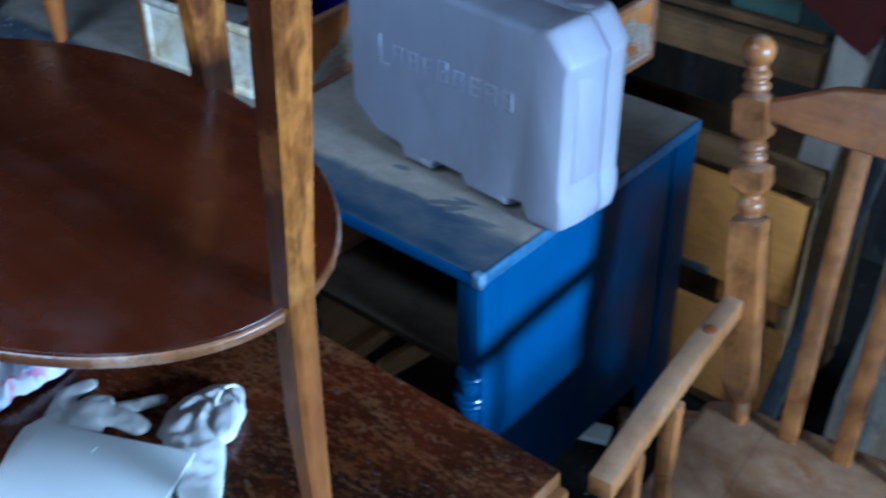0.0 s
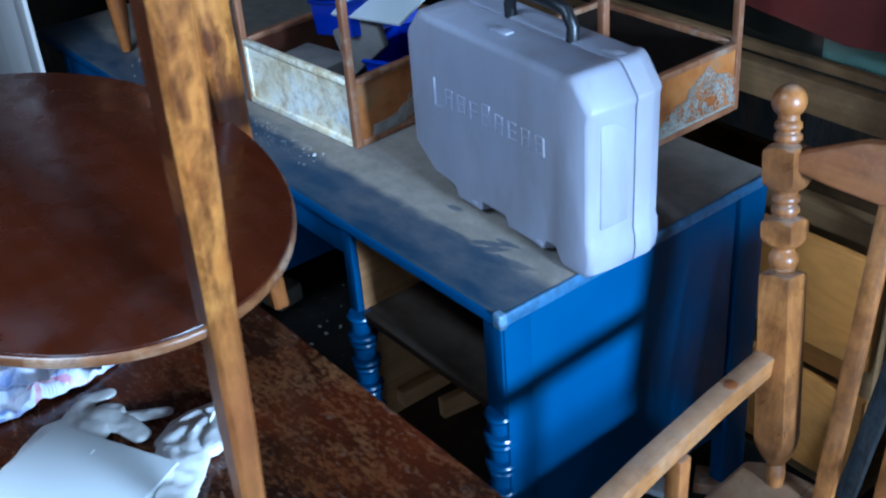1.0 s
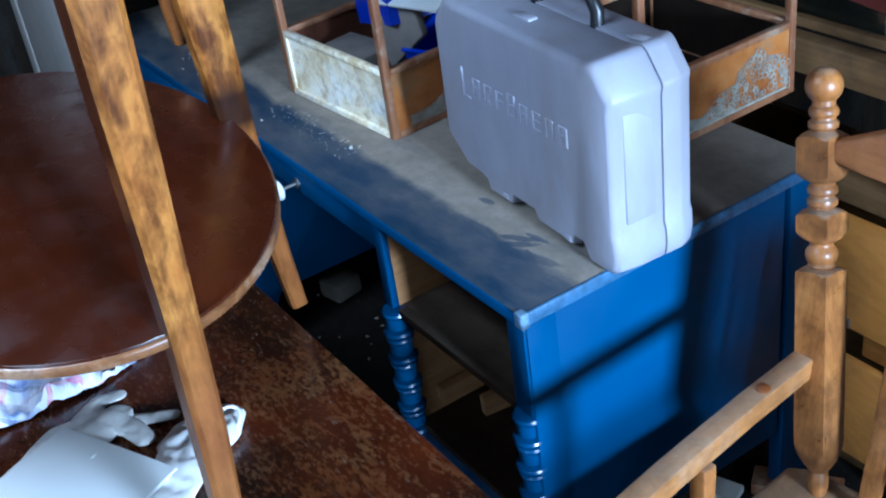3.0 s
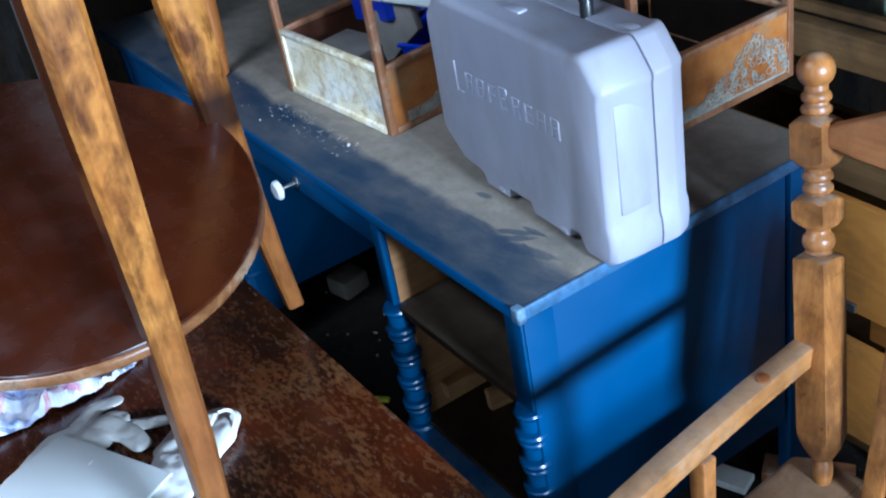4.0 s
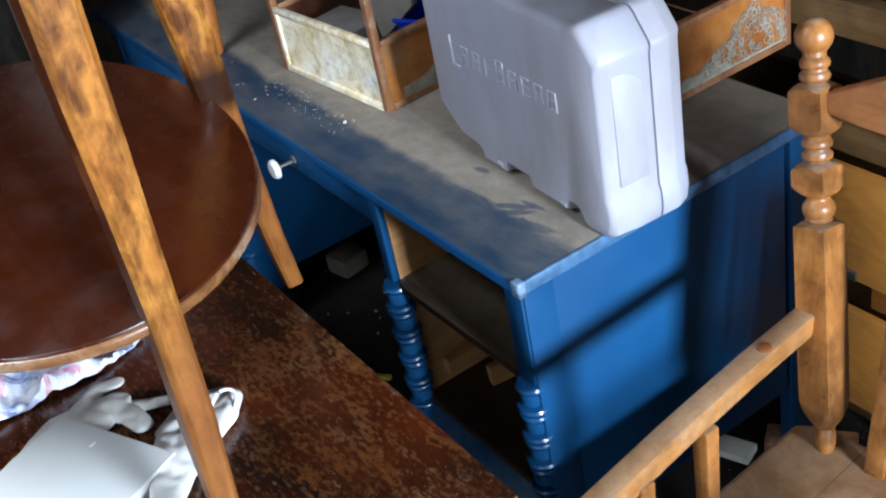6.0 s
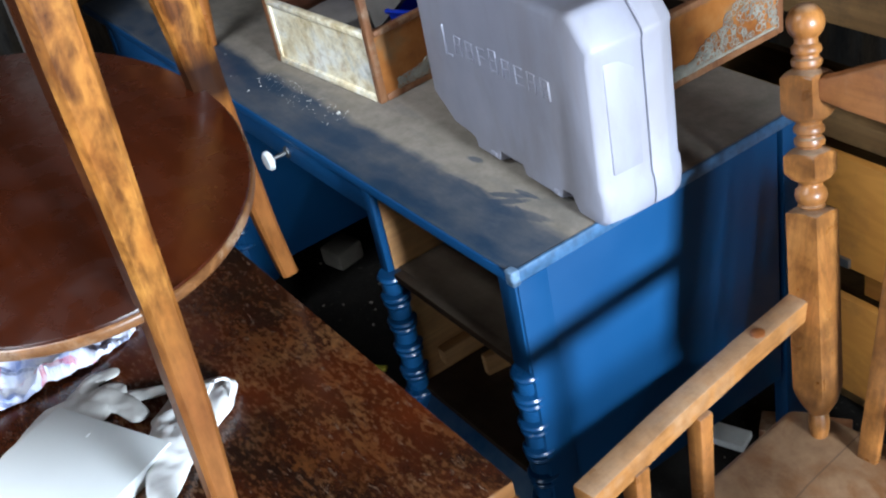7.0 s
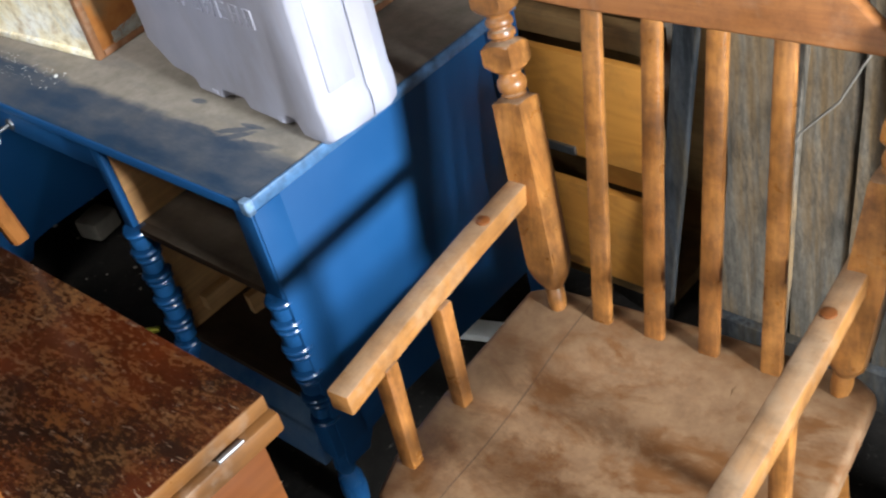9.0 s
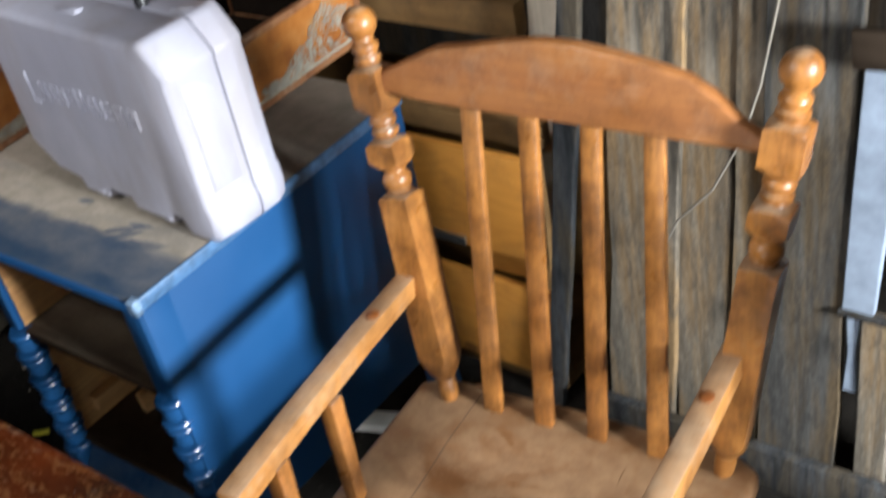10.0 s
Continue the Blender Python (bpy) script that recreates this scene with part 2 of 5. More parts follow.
def scuffed_top(name):
    """Dark stained table top with scuffs that show the brown wood."""
    m, nt, b = nodes_of(name)
    base = ramp(nt, noise_tex(nt, 6, 6, (0.8, 1, 1), 0.6), [(0.34, (0.018, 0.007, 0.004)), (0.5, (0.054, 0.012, 0.004)), (0.66, (0.115, 0.023, 0.006))])
    scuff = noise_tex(nt, 17, 9, (0.45, 1.7, 1), 0.72, 0.5, turn=(0, 0, 0.75))
    grainy = noise_tex(nt, 150, 5, (0.5, 1, 1), 0.75, turn=(0, 0, 0.4))
    where = noise_tex(nt, 5.5, 6, rough=0.65)
    torn = maths(nt, "ADD", scuff, maths(nt, "MULTIPLY", maths(nt, "SUBTRACT", grainy, 0.5), 1.05))
    amt = maths(nt, "MULTIPLY", ramp(nt, torn, [(0.46, grey(0)), (0.64, grey(0.6)), (0.84, grey(1))]), ramp(nt, where, [(0.37, grey(0.28)), (0.53, grey(1.0))]))
    tc = nt.nodes.new("ShaderNodeTexCoord")
    sep = nt.nodes.new("ShaderNodeSeparateXYZ")
    nt.links.new(tc.outputs["Object"], sep.inputs[0])
    # most of the rubbing is on the free middle, less under the chair and by the hinge
    amt = maths(nt, "MULTIPLY", amt, ramp(nt, maths(nt, "ADD", sep.outputs["X"], maths(nt, "MULTIPLY", where, 0.2)), [(0.18, grey(0.30)), (0.36, grey(1.0)), (0.52, grey(1.0)), (0.72, grey(0.28))]))
    rub = ramp(nt, noise_tex(nt, 12, 5), [(0.4, (0.295, 0.098, 0.021)), (0.6, (0.385, 0.178, 0.060))])
    col = mixed(nt, amt, base, rub)
    for size, turn, edge in ((150, 0.75, 0.66), (190, -0.5, 0.67), (130, 1.9, 0.67), (220, 0.2, 0.67)):
        line = noise_tex(nt, size, 3, (0.22, 1, 1), 0.6, 0.8, turn=(0, 0, turn))
        col = mixed(nt, ramp(nt, line, [(edge, grey(0)), (edge + 0.04, grey(0.5))]), col, (0.31, 0.20, 0.13))
    speck = noise_tex(nt, 210, 2)
    few = ramp(nt, noise_tex(nt, 9, 3), [(0.48, grey(0)), (0.6, grey(1))])
    col = mixed(nt, maths(nt, "MULTIPLY", ramp(nt, speck, [(0.73, grey(0)), (0.76, grey(0.9))]), few), col, (0.62, 0.56, 0.48))
    nt.links.new(col, b.inputs["Base Color"])
    nt.links.new(mixed(nt, amt, grey(0.24), grey(0.52)), b.inputs["Roughness"])
    bumped(nt, b, scuff, 0.12, 0.001)
    return m


def dusty_seat(name):
    """Saddle seat with pale dust and rubbed brown stains."""
    m, nt, b = nodes_of(name)
    grain = noise_tex(nt, 70, 3, (0.05, 1, 1))
    wood_c = ramp(nt, noise_tex(nt, 6, 5, (0.15, 1, 1), 0.6, 1), [(0.3, (0.100, 0.038, 0.011)), (0.7, (0.180, 0.074, 0.022))])
    wood_c = mixed(nt, 0.4, wood_c, ramp(nt, grain, [(0.3, grey(0.6)), (0.7, grey(1))]), "MULTIPLY")
    dust = noise_tex(nt, 7.5, 10, (1.0, 1.3, 1), 0.74, 0.5)
    dust = maths(nt, "ADD", dust, maths(nt, "MULTIPLY", maths(nt, "SUBTRACT", noise_tex(nt, 90, 5, (0.6, 1, 1), 0.75), 0.5), 0.28))
    amt = ramp(nt, dust, [(0.41, grey(0.08)), (0.55, grey(0.92))])
    dustc = ramp(nt, noise_tex(nt, 30, 5, rough=0.7), [(0.3, (0.146, 0.077, 0.034)), (0.7, (0.222, 0.128, 0.061))])
    col = mixed(nt, amt, wood_c, dustc)
    tc = nt.nodes.new("ShaderNodeTexCoord")
    sep = nt.nodes.new("ShaderNodeSeparateXYZ")
    nt.links.new(tc.outputs["Object"], sep.inputs[0])
    gap = maths(nt, "LESS_THAN", maths(nt, "ABSOLUTE", maths(nt, "ADD", sep.outputs["X"], 0.172)), 0.0013)
    col = mixed(nt, maths(nt, "MULTIPLY", gap, 0.6), col, (0.07, 0.035, 0.018))
    nt.links.new(col, b.inputs["Base Color"])
    nt.links.new(mixed(nt, amt, grey(0.4), grey(0.75)), b.inputs["Roughness"])
    bumped(nt, b, dust, 0.1, 0.002)
    return m


def weathered(name, light=(0.245, 0.218, 0.180), dark=(0.050, 0.045, 0.040)):
    m, nt, b = nodes_of(name)
    big = noise_tex(nt, 7, 7, (1, 1, 0.25), 0.68, 0.8)
    fibre = noise_tex(nt, 75, 5, (1, 1, 0.05), 0.7)
    col = ramp(nt, big, [(0.34, dark), (0.5, tuple(0.45 * a + 0.55 * c for a, c in zip(light, dark))), (0.64, light)])
    brown = ramp(nt, noise_tex(nt, 13, 8, (1, 1, 0.10), 0.70), [(0.42, grey(0)), (0.56, grey(0.9))])
    col = mixed(nt, brown, col, tuple(0.95 * a * k for a, k in zip(light, (0.78, 0.58, 0.36))))
    blot = ramp(nt, noise_tex(nt, 24, 8, (1, 1, 0.3), 0.76), [(0.50, grey(0)), (0.62, grey(0.75))])
    col = mixed(nt, blot, col, tuple(0.25 * a for a in light))
    cracks = ramp(nt, noise_tex(nt, 42, 4, (1, 1, 0.02), 0.6), [(0.34, grey(0.35)), (0.42, grey(1))])
    col = mixed(nt, 0.7, col, cracks, "MULTIPLY")
    col = mixed(nt, 0.6, col, ramp(nt, fibre, [(0.32, grey(0.4)), (0.62, grey(1))]), "MULTIPLY")
    gritty = noise_tex(nt, 140, 6, (1, 1, 0.35), 0.8)
    col = mixed(nt, 0.4, col, ramp(nt, gritty, [(0.36, grey(0.35)), (0.52, grey(0.95)), (0.68, grey(1.5))]), "MULTIPLY")
    col = per_piece(nt, col, 0.25)
    nt.links.new(col, b.inputs["Base Color"])
    b.inputs["Roughness"].default_value = 0.85
    b.inputs["Specular IOR Level"].default_value = 0.12
    bumped(nt, b, fibre, 0.5, 0.002)
    return m


def stained_white(name):
    """Chalky whitewash with grey and rusty stains."""
    m, nt, b = nodes_of(name)
    a = ramp(nt, noise_tex(nt, 9, 9, rough=0.72), [(0.28, (0.40, 0.27, 0.12)), (0.40, (0.68, 0.54, 0.31)), (0.50, (0.88, 0.78, 0.56)), (0.62, (0.95, 0.91, 0.80))])
    rust = ramp(nt, noise_tex(nt, 12, 7, rough=0.7), [(0.58, grey(0)), (0.68, grey(0.7))])
    col = mixed(nt, rust, a, (0.46, 0.29, 0.12))
    cool = ramp(nt, noise_tex(nt, 11, 6, rough=0.7, turn=(1, 2, 0)), [(0.58, grey(0)), (0.70, grey(0.6))])
    col = mixed(nt, cool, col, (0.45, 0.47, 0.48))
    dark = ramp(nt, noise_tex(nt, 38, 8, rough=0.8), [(0.60, grey(0)), (0.70, grey(0.75))])
    col = mixed(nt, dark, col, (0.16, 0.13, 0.10))
    col = mixed(nt, 0.7, col, ramp(nt, noise_tex(nt, 42, 7, rough=0.75), [(0.34, (0.50, 0.44, 0.34)), (0.52, grey(1.0))]), "MULTIPLY")
    nt.links.new(col, b.inputs["Base Color"])
    nt.links.new(ramp(nt, noise_tex(nt, 30, 5), [(0.35, grey(0.28)), (0.6, grey(0.6))]), b.inputs["Roughness"])
    bumped(nt, b, noise_tex(nt, 60, 5), 0.3, 0.001)
    return m


def patterned_amber(name):
    """Amber board with old mottled lacquer."""
    m, nt, b = nodes_of(name)
    col = ramp(nt, noise_tex(nt, 9, 6, rough=0.6), [(0.35, (0.15, 0.045, 0.010)), (0.55, (0.36, 0.130, 0.026)), (0.72, (0.46, 0.205, 0.058))])
    col = mixed(nt, ramp(nt, noise_tex(nt, 13, 5), [(0.56, grey(0)), (0.7, grey(0.6))]), col, (0.20, 0.18, 0.11))
    nt.links.new(col, b.inputs["Base Color"])
    b.inputs["Roughness"].default_value = 0.4
    bumped(nt, b, noise_tex(nt, 60, 4), 0.15, 0.001)
    return m


def plaid_cloth(name):
    """Pale cotton with blue and red checks and printed flecks."""
    m, nt, b = nodes_of(name)
    tc = nt.nodes.new("ShaderNodeTexCoord")
    mp = nt.nodes.new("ShaderNodeMapping")
    mp.inputs["Rotation"].default_value = (0, 0, 0.5)
    nt.links.new(tc.outputs["Object"], mp.inputs[0])
    sep = nt.nodes.new("ShaderNodeSeparateXYZ")
    nt.links.new(mp.outputs[0], sep.inputs[0])
    wob = maths(nt, "MULTIPLY", noise_tex(nt, 9, 2), 0.05)
    col = ramp(nt, noise_tex(nt, 20, 4), [(0.4, (0.58, 0.62, 0.78)), (0.6, (0.80, 0.80, 0.86))])
    for axis, every, shift, width, tint, amount in (("X", 0.075, 0.0, 0.25, (0.16, 0.24, 0.55), 0.7), ("Y", 0.075, 0.0, 0.25, (0.16, 0.24, 0.55), 0.7), ("X", 0.075, 0.035, 0.12, (0.60, 0.06, 0.10), 0.75), ("Y", 0.075, 0.03, 0.12, (0.60, 0.06, 0.10), 0.75), ("X", 0.075, 0.055, 0.06, (0.03, 0.04, 0.12), 0.8)):
        f = maths(nt, "FRACT", maths(nt, "DIVIDE", maths(nt, "ADD", maths(nt, "ADD", sep.outputs[axis], wob), 5 + shift), every))
        on = maths(nt, "LESS_THAN", f, width)
        patchy = ramp(nt, noise_tex(nt, 26, 4), [(0.44, grey(0.0)), (0.60, grey(amount * 0.8))])
        col = mixed(nt, maths(nt, "MULTIPLY", on, patchy), col, tint)
    nt.links.new(col, b.inputs["Base Color"])
    b.inputs["Roughness"].default_value = 0.9
    bumped(nt, b, noise_tex(nt, 300, 2), 0.2, 0.0005)
    return m


def dirt_floor(name):
    m, nt, b = nodes_of(name)
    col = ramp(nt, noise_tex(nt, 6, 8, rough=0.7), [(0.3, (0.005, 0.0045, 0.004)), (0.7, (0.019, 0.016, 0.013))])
    col = mixed(nt, ramp(nt, noise_tex(nt, 60, 4, rough=0.7), [(0.62, grey(0)), (0.75, grey(0.6))]), col, (0.16, 0.14, 0.11))
    nt.links.new(col, b.inputs["Base Color"])
    b.inputs["Roughness"].default_value = 0.9
    b.inputs["Specular IOR Level"].default_value = 0.1
    bumped(nt, b, noise_tex(nt, 35, 7, rough=0.7), 0.6, 0.01)
    return m


def pane_glass(name):
    m, nt, b = nodes_of(name)
    b.inputs["Base Color"].default_value = (0.75, 0.85, 0.78, 1)
    b.inputs["Transmission Weight"].default_value = 1.0
    b.inputs["Roughness"].default_value = 0.12
    b.inputs["IOR"].default_value = 1.45
    bumped(nt, b, noise_tex(nt, 8, 3), 0.1, 0.002)
    return m


BLUE = blue_paint("blue_paint")
BLUE_GLOSS = blue_paint("glossy_blue_paint", gloss=True)
BLUE_DUSTY = blue_paint("blue_paint_dusty", dust=0.75)
BLUE_TOP = blue_paint("blue_paint_under_dust", dusty_top=True)
PINE_RAW = wood("raw_drawer_wood", (0.54, 0.26, 0.085), (0.76, 0.43, 0.17), axis=1, scale=8, rough=0.7, grime=0.25)
# shelf and inner wood: shade inside the pedestal is put into these dark colours
SHELF_WOOD = wood("dusty_shaded_shelf_wood", (0.026, 0.014, 0.007), (0.066, 0.038, 0.020), axis=0, scale=8, rough=0.8, grime=0.5, dust=0.22, spec=0.15)
INNER_DARK = wood("dusty_darkened_wood", (0.022, 0.015, 0.010), (0.062, 0.044, 0.030), axis=0, scale=6, rough=0.85, spec=0.1)
OAK_Z = wood("honey_wood_upright", (0.245, 0.084, 0.017), (0.46, 0.192, 0.046), axis=2, scale=12, rough=0.33, fine=0.8, grime=0.7, grime_colour=(0.085, 0.036, 0.014), dust=0.6, smudge=0.6)
OAK_Y = wood("honey_wood_arm", (0.25, 0.098, 0.024), (0.45, 0.210, 0.062), axis=1, scale=12, rough=0.35, grime=0.5, grime_colour=(0.10, 0.045, 0.018), worn=0.28, worn_colour=(0.46, 0.34, 0.22), dust=0.5, smudge=0.45)
OAK_X = wood("honey_wood_crest", (0.25, 0.083, 0.022), (0.36, 0.142, 0.04), axis=0, scale=9, rough=0.5, worn=0.12, smudge=0.4)
SEAT_DUST = dusty_seat("dusty_saddle_wood")
MAHOGANY = wood("dark_polished_mahogany", (0.021, 0.0045, 0.0015), (0.060, 0.0118, 0.0032), axis=0, scale=4, rough=0.22, fine=0.45, bump=0.02)
RIM_WOOD = wood("worn_seat_rim", (0.065, 0.022, 0.007), (0.23, 0.100, 0.034), axis=0, scale=22, rough=0.28, worn=0.5, worn_colour=(0.45, 0.33, 0.22))
FLAMED = flamed_wood("flamed_varnished_wood")
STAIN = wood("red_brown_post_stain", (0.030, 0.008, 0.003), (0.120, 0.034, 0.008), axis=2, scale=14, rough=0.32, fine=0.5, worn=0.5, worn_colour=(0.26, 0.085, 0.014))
LEG_ORANGE = wood("orange_varnished_leg", (0.20, 0.058, 0.011), (0.40, 0.145, 0.032), axis=2, scale=10, rough=0.3)
TABLE_TOP = scuffed_top("scuffed_dark_top")
TABLE_EDGE = wood("orange_table_edge", (0.115, 0.042, 0.010), (0.215, 0.090, 0.023), axis=1, scale=8, rough=0.35, grime=0.6, worn=0.14)
TABLE_APRON = wood("red_brown_apron", (0.105, 0.030, 0.008), (0.18, 0.058, 0.014), axis=1, scale=6, rough=0.35)
PLASTIC = grimy_plastic("lavender_grey_plastic")
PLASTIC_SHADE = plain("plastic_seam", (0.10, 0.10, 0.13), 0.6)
BLACK_PLASTIC = plain("black_plastic", (0.012, 0.012, 0.013), 0.35)
EDGE_WORN = plain("worn_blue_edge", (0.075, 0.17, 0.32), 0.4, mottle=0.6, scale=45)
CHIPPED = plain("chipped_blue_paint", (0.22, 0.34, 0.50), 0.35, mottle=0.75, scale=60)
PORCELAIN = plain("white_porcelain", (0.8, 0.8, 0.8), 0.1, mottle=0.03)
STEEL = plain("steel_hinge", (0.4, 0.4, 0.4), 0.5, metal=1.0, mottle=0.4)
PAPER = plain("white_card", (0.69, 0.705, 0.69), 0.7, mottle=0.08, scale=6, spec=0.3)
LATEX = plain("milky_latex", (0.90, 0.89, 0.87), 0.55, mottle=0.15, scale=30, bump=0.15, spec=0.3)
LATEX_DULL = plain("dull_clear_latex", (0.76, 0.735, 0.69), 0.5, mottle=0.28, scale=34, bump=0.2, spec=0.3)
for rubber, clear in ((LATEX, 0.0), (LATEX_DULL, 0.22)):
    rubber.node_tree.nodes["Principled BSDF"].inputs["Transmission Weight"].default_value = clear
    rubber.node_tree.nodes["Principled BSDF"].inputs["IOR"].default_value = 1.15
CLOTH = plaid_cloth("plaid_cloth")
WHITEWASH = stained_white("stained_whitewash")
AMBER = patterned_amber("amber_lacquer")
FRAME_WOOD = wood("red_brown_frame_wood", (0.16, 0.058, 0.022), (0.34, 0.155, 0.065), axis=2, scale=16, rough=0.5, worn=0.45, worn_colour=(0.45, 0.36, 0.25))
LACE = plain("pale_lace", (0.40, 0.37, 0.30), 0.8, mottle=0.4, scale=60)
BOX_RED = wood("dark_red_box_wood", (0.055, 0.016, 0.007), (0.125, 0.040, 0.015), axis=0, scale=9, rough=0.6, grime=0.6, spec=0.2)
BOX_DARK = plain("near_black_box_wood", (0.014, 0.009, 0.006), 0.8, mottle=0.4, spec=0.08)
BLUE_PLASTIC = plain("royal_blue_plastic", (0.012, 0.035, 0.42), 0.35)
GREY_CARD = plain("grey_card", (0.20, 0.175, 0.15), 0.7, mottle=0.3)
PINE = knotty("knotty_pine", (0.50, 0.195, 0.030), (0.64, 0.275, 0.046))
PINE_OLD = wood("old_rail_wood", (0.140, 0.076, 0.028), (0.245, 0.140, 0.054), axis=0, scale=6, rough=0.7, grime=0.6, spec=0.2)
PALE_PLANK = wood("pale_plank", (0.56, 0.47, 0.35), (0.78, 0.67, 0.53), axis=2, scale=7, rough=0.7, grime=0.3, grime_colour=(0.2, 0.13, 0.08))
GREY_BOARD = weathered("weathered_grey_board", (0.42, 0.36, 0.28), (0.085, 0.074, 0.060))
GREY_STAINED = weathered("weathered_stained_board", (0.165, 0.157, 0.142), (0.040, 0.040, 0.039))
GREY_DARK = weathered("weathered_dark_board", (0.125, 0.132, 0.14), (0.035, 0.038, 0.042))
BLUE_WHITE = plain("blue_white_flaked_paint", (0.30, 0.36, 0.45), 0.6, mottle=0.35, scale=25, bump=0.2)
LIMED = wood("limed_panel_wood", (0.40, 0.36, 0.32), (0.54, 0.495, 0.45), axis=2, scale=5, rough=0.6, fine=0.25)
RED_CLOTH = plain("dark_red_leather", (0.115, 0.018, 0.012), 0.45, mottle=0.4, scale=6, bump=0.2)
CORD = plain("white_cord", (0.21, 0.185, 0.15), 0.7)
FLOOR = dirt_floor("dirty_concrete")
CONCRETE = plain("pale_concrete", (0.30, 0.26, 0.20), 0.9, mottle=0.4, scale=14, bump=0.4)
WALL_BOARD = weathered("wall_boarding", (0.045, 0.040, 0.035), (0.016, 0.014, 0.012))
GLASS = pane_glass("old_greenish_glass")
YELLOW = plain("yellow_plastic", (0.6, 0.55, 0.04), 0.5)
WHITE_PAINT = plain("old_white_paint", (0.66, 0.64, 0.58), 0.7, mottle=0.25)
CRUMB = plain("plaster_crumbs", (0.7, 0.69, 0.65), 0.9)


# building blocks
def bevelled(bm, width, segments=2, angle=30):
    if width > 0:
        edges = [e for e in bm.edges if len(e.link_faces) == 2 and e.calc_face_angle(0) > radians(angle)]
        bmesh.ops.bevel(bm, geom=edges, offset=width, segments=segments, affect="EDGES", profile=0.5, clamp_overlap=True)
    return bm


def bx(x0, x1, y0, y1, z0, z1, bevel=0.0, segments=2):
    bm = bmesh.new()
    bmesh.ops.create_cube(bm, size=1.0)
    for v in bm.verts:
        v.co = Vector((x0 + (v.co.x + 0.5) * (x1 - x0), y0 + (v.co.y + 0.5) * (y1 - y0), z0 + (v.co.z + 0.5) * (z1 - z0)))
    return bevelled(bm, bevel, segments)


def prism(points, axis, a, b, bevel=0.0, segments=2):
    """A flat outline pulled from a to b along an axis; points are given in the two other axes in order."""
    bm = bmesh.new()

    def place(p, h):
        c = list(p)
        c.insert(axis, h)
        return bm.verts.new(c)

    low = [place(p, a) for p in points]
    high = [place(p, b) for p in points]
    n = len(points)
    bm.faces.new(low[::-1])
    bm.faces.new(high)
    for i in range(n):
        bm.faces.new((low[i], low[(i + 1) % n], high[(i + 1) % n], high[i]))
    bmesh.ops.recalc_face_normals(bm, faces=bm.faces)
    return bevelled(bm, bevel, segments)


def frame_along(d):
    d = Vector(d).normalized()
    side = Vector((0, 1, 0)) if abs(d.y) < 0.9 else Vector((1, 0, 0))
    u = (side - d * side.dot(d)).normalized()
    return u, d.cross(u), d


def lathe(start, way, profile, segments=20):
    """Turned work: profile of (radius, distance) along way; a third number is the half width of the square block that the turning leaves."""
    bm = bmesh.new()
    u, v, d = frame_along(way)
    rings = []
    for r, h, *block in profile:
        ring = []
        for k in range(segments):
            a = 2 * math.pi * k / segments
            rr = min(r, block[0] / max(abs(math.cos(a)), abs(math.sin(a)))) if block else r
            ring.append(bm.verts.new(Vector(start) + d * h + u * rr * math.cos(a) + v * rr * math.sin(a)))
        rings.append(ring)
    for p, q in zip(rings, rings[1:]):
        for k in range(segments):
            bm.faces.new((p[k], p[(k + 1) % segments], q[(k + 1) % segments], q[k]))
    bm.faces.new(rings[0][::-1])
    bm.faces.new(rings[-1])
    bmesh.ops.recalc_face_normals(bm, faces=bm.faces)
    return bm


def bar(p, q, w, h, bevel=0.0, w2=None, h2=None, steps=1, bow=(0, 0, 0), turn=0.0):
    """A bar of w by h from p to q, which may taper and bow."""
    bm = bmesh.new()
    p, q, bow = Vector(p), Vector(q), Vector(bow)
    u, v, d = frame_along(q - p)
    if turn:
        c, s = math.cos(radians(turn)), math.sin(radians(turn))
        u, v = u * c + v * s, v * c - u * s
    rings = []
    for i in range(steps + 1):
        f = i / steps
        c = p.lerp(q, f) + bow * math.sin(math.pi * f)
        a = (w + ((w if w2 is None else w2) - w) * f) / 2
        b = (h + ((h if h2 is None else h2) - h) * f) / 2
        rings.append([bm.verts.new(c + v * a * sx + u * b * sy) for sx, sy in ((-1, -1), (1, -1), (1, 1), (-1, 1))])
    for r, s in zip(rings, rings[1:]):
        for k in range(4):
            bm.faces.new((r[k], r[(k + 1) % 4], s[(k + 1) % 4], s[k]))
    bm.faces.new(rings[0][::-1])
    bm.faces.new(rings[-1])
    bmesh.ops.recalc_face_normals(bm, faces=bm.faces)
    return bevelled(bm, bevel, 2, 40)


def tube(points, r, segments=8):
    bm = bmesh.new()
    pts = [Vector(p) for p in points]
    rings = []
    for i, p in enumerate(pts):
        d = pts[min(i + 1, len(pts) - 1)] - pts[max(i - 1, 0)]
        u, v, _ = frame_along(d)
        rr = r[i] if isinstance(r, (list, tuple)) else r
        rings.append([bm.verts.new(p + (u * math.cos(2 * math.pi * k / segments) + v * math.sin(2 * math.pi * k / segments)) * rr) for k in range(segments)])
    for p, q in zip(rings, rings[1:]):
        for k in range(segments):
            bm.faces.new((p[k], p[(k + 1) % segments], q[(k + 1) % segments], q[k]))
    bm.faces.new(rings[0][::-1])
    bm.faces.new(rings[-1])
    bmesh.ops.recalc_face_normals(bm, faces=bm.faces)
    return bm


def joined(*parts):
    bm = bmesh.new()
    for p in parts:
        me = bpy.data.meshes.new("tmp")
        p.to_mesh(me)
        p.free()
        bm.from_mesh(me)
        bpy.data.meshes.remove(me)
    return bm


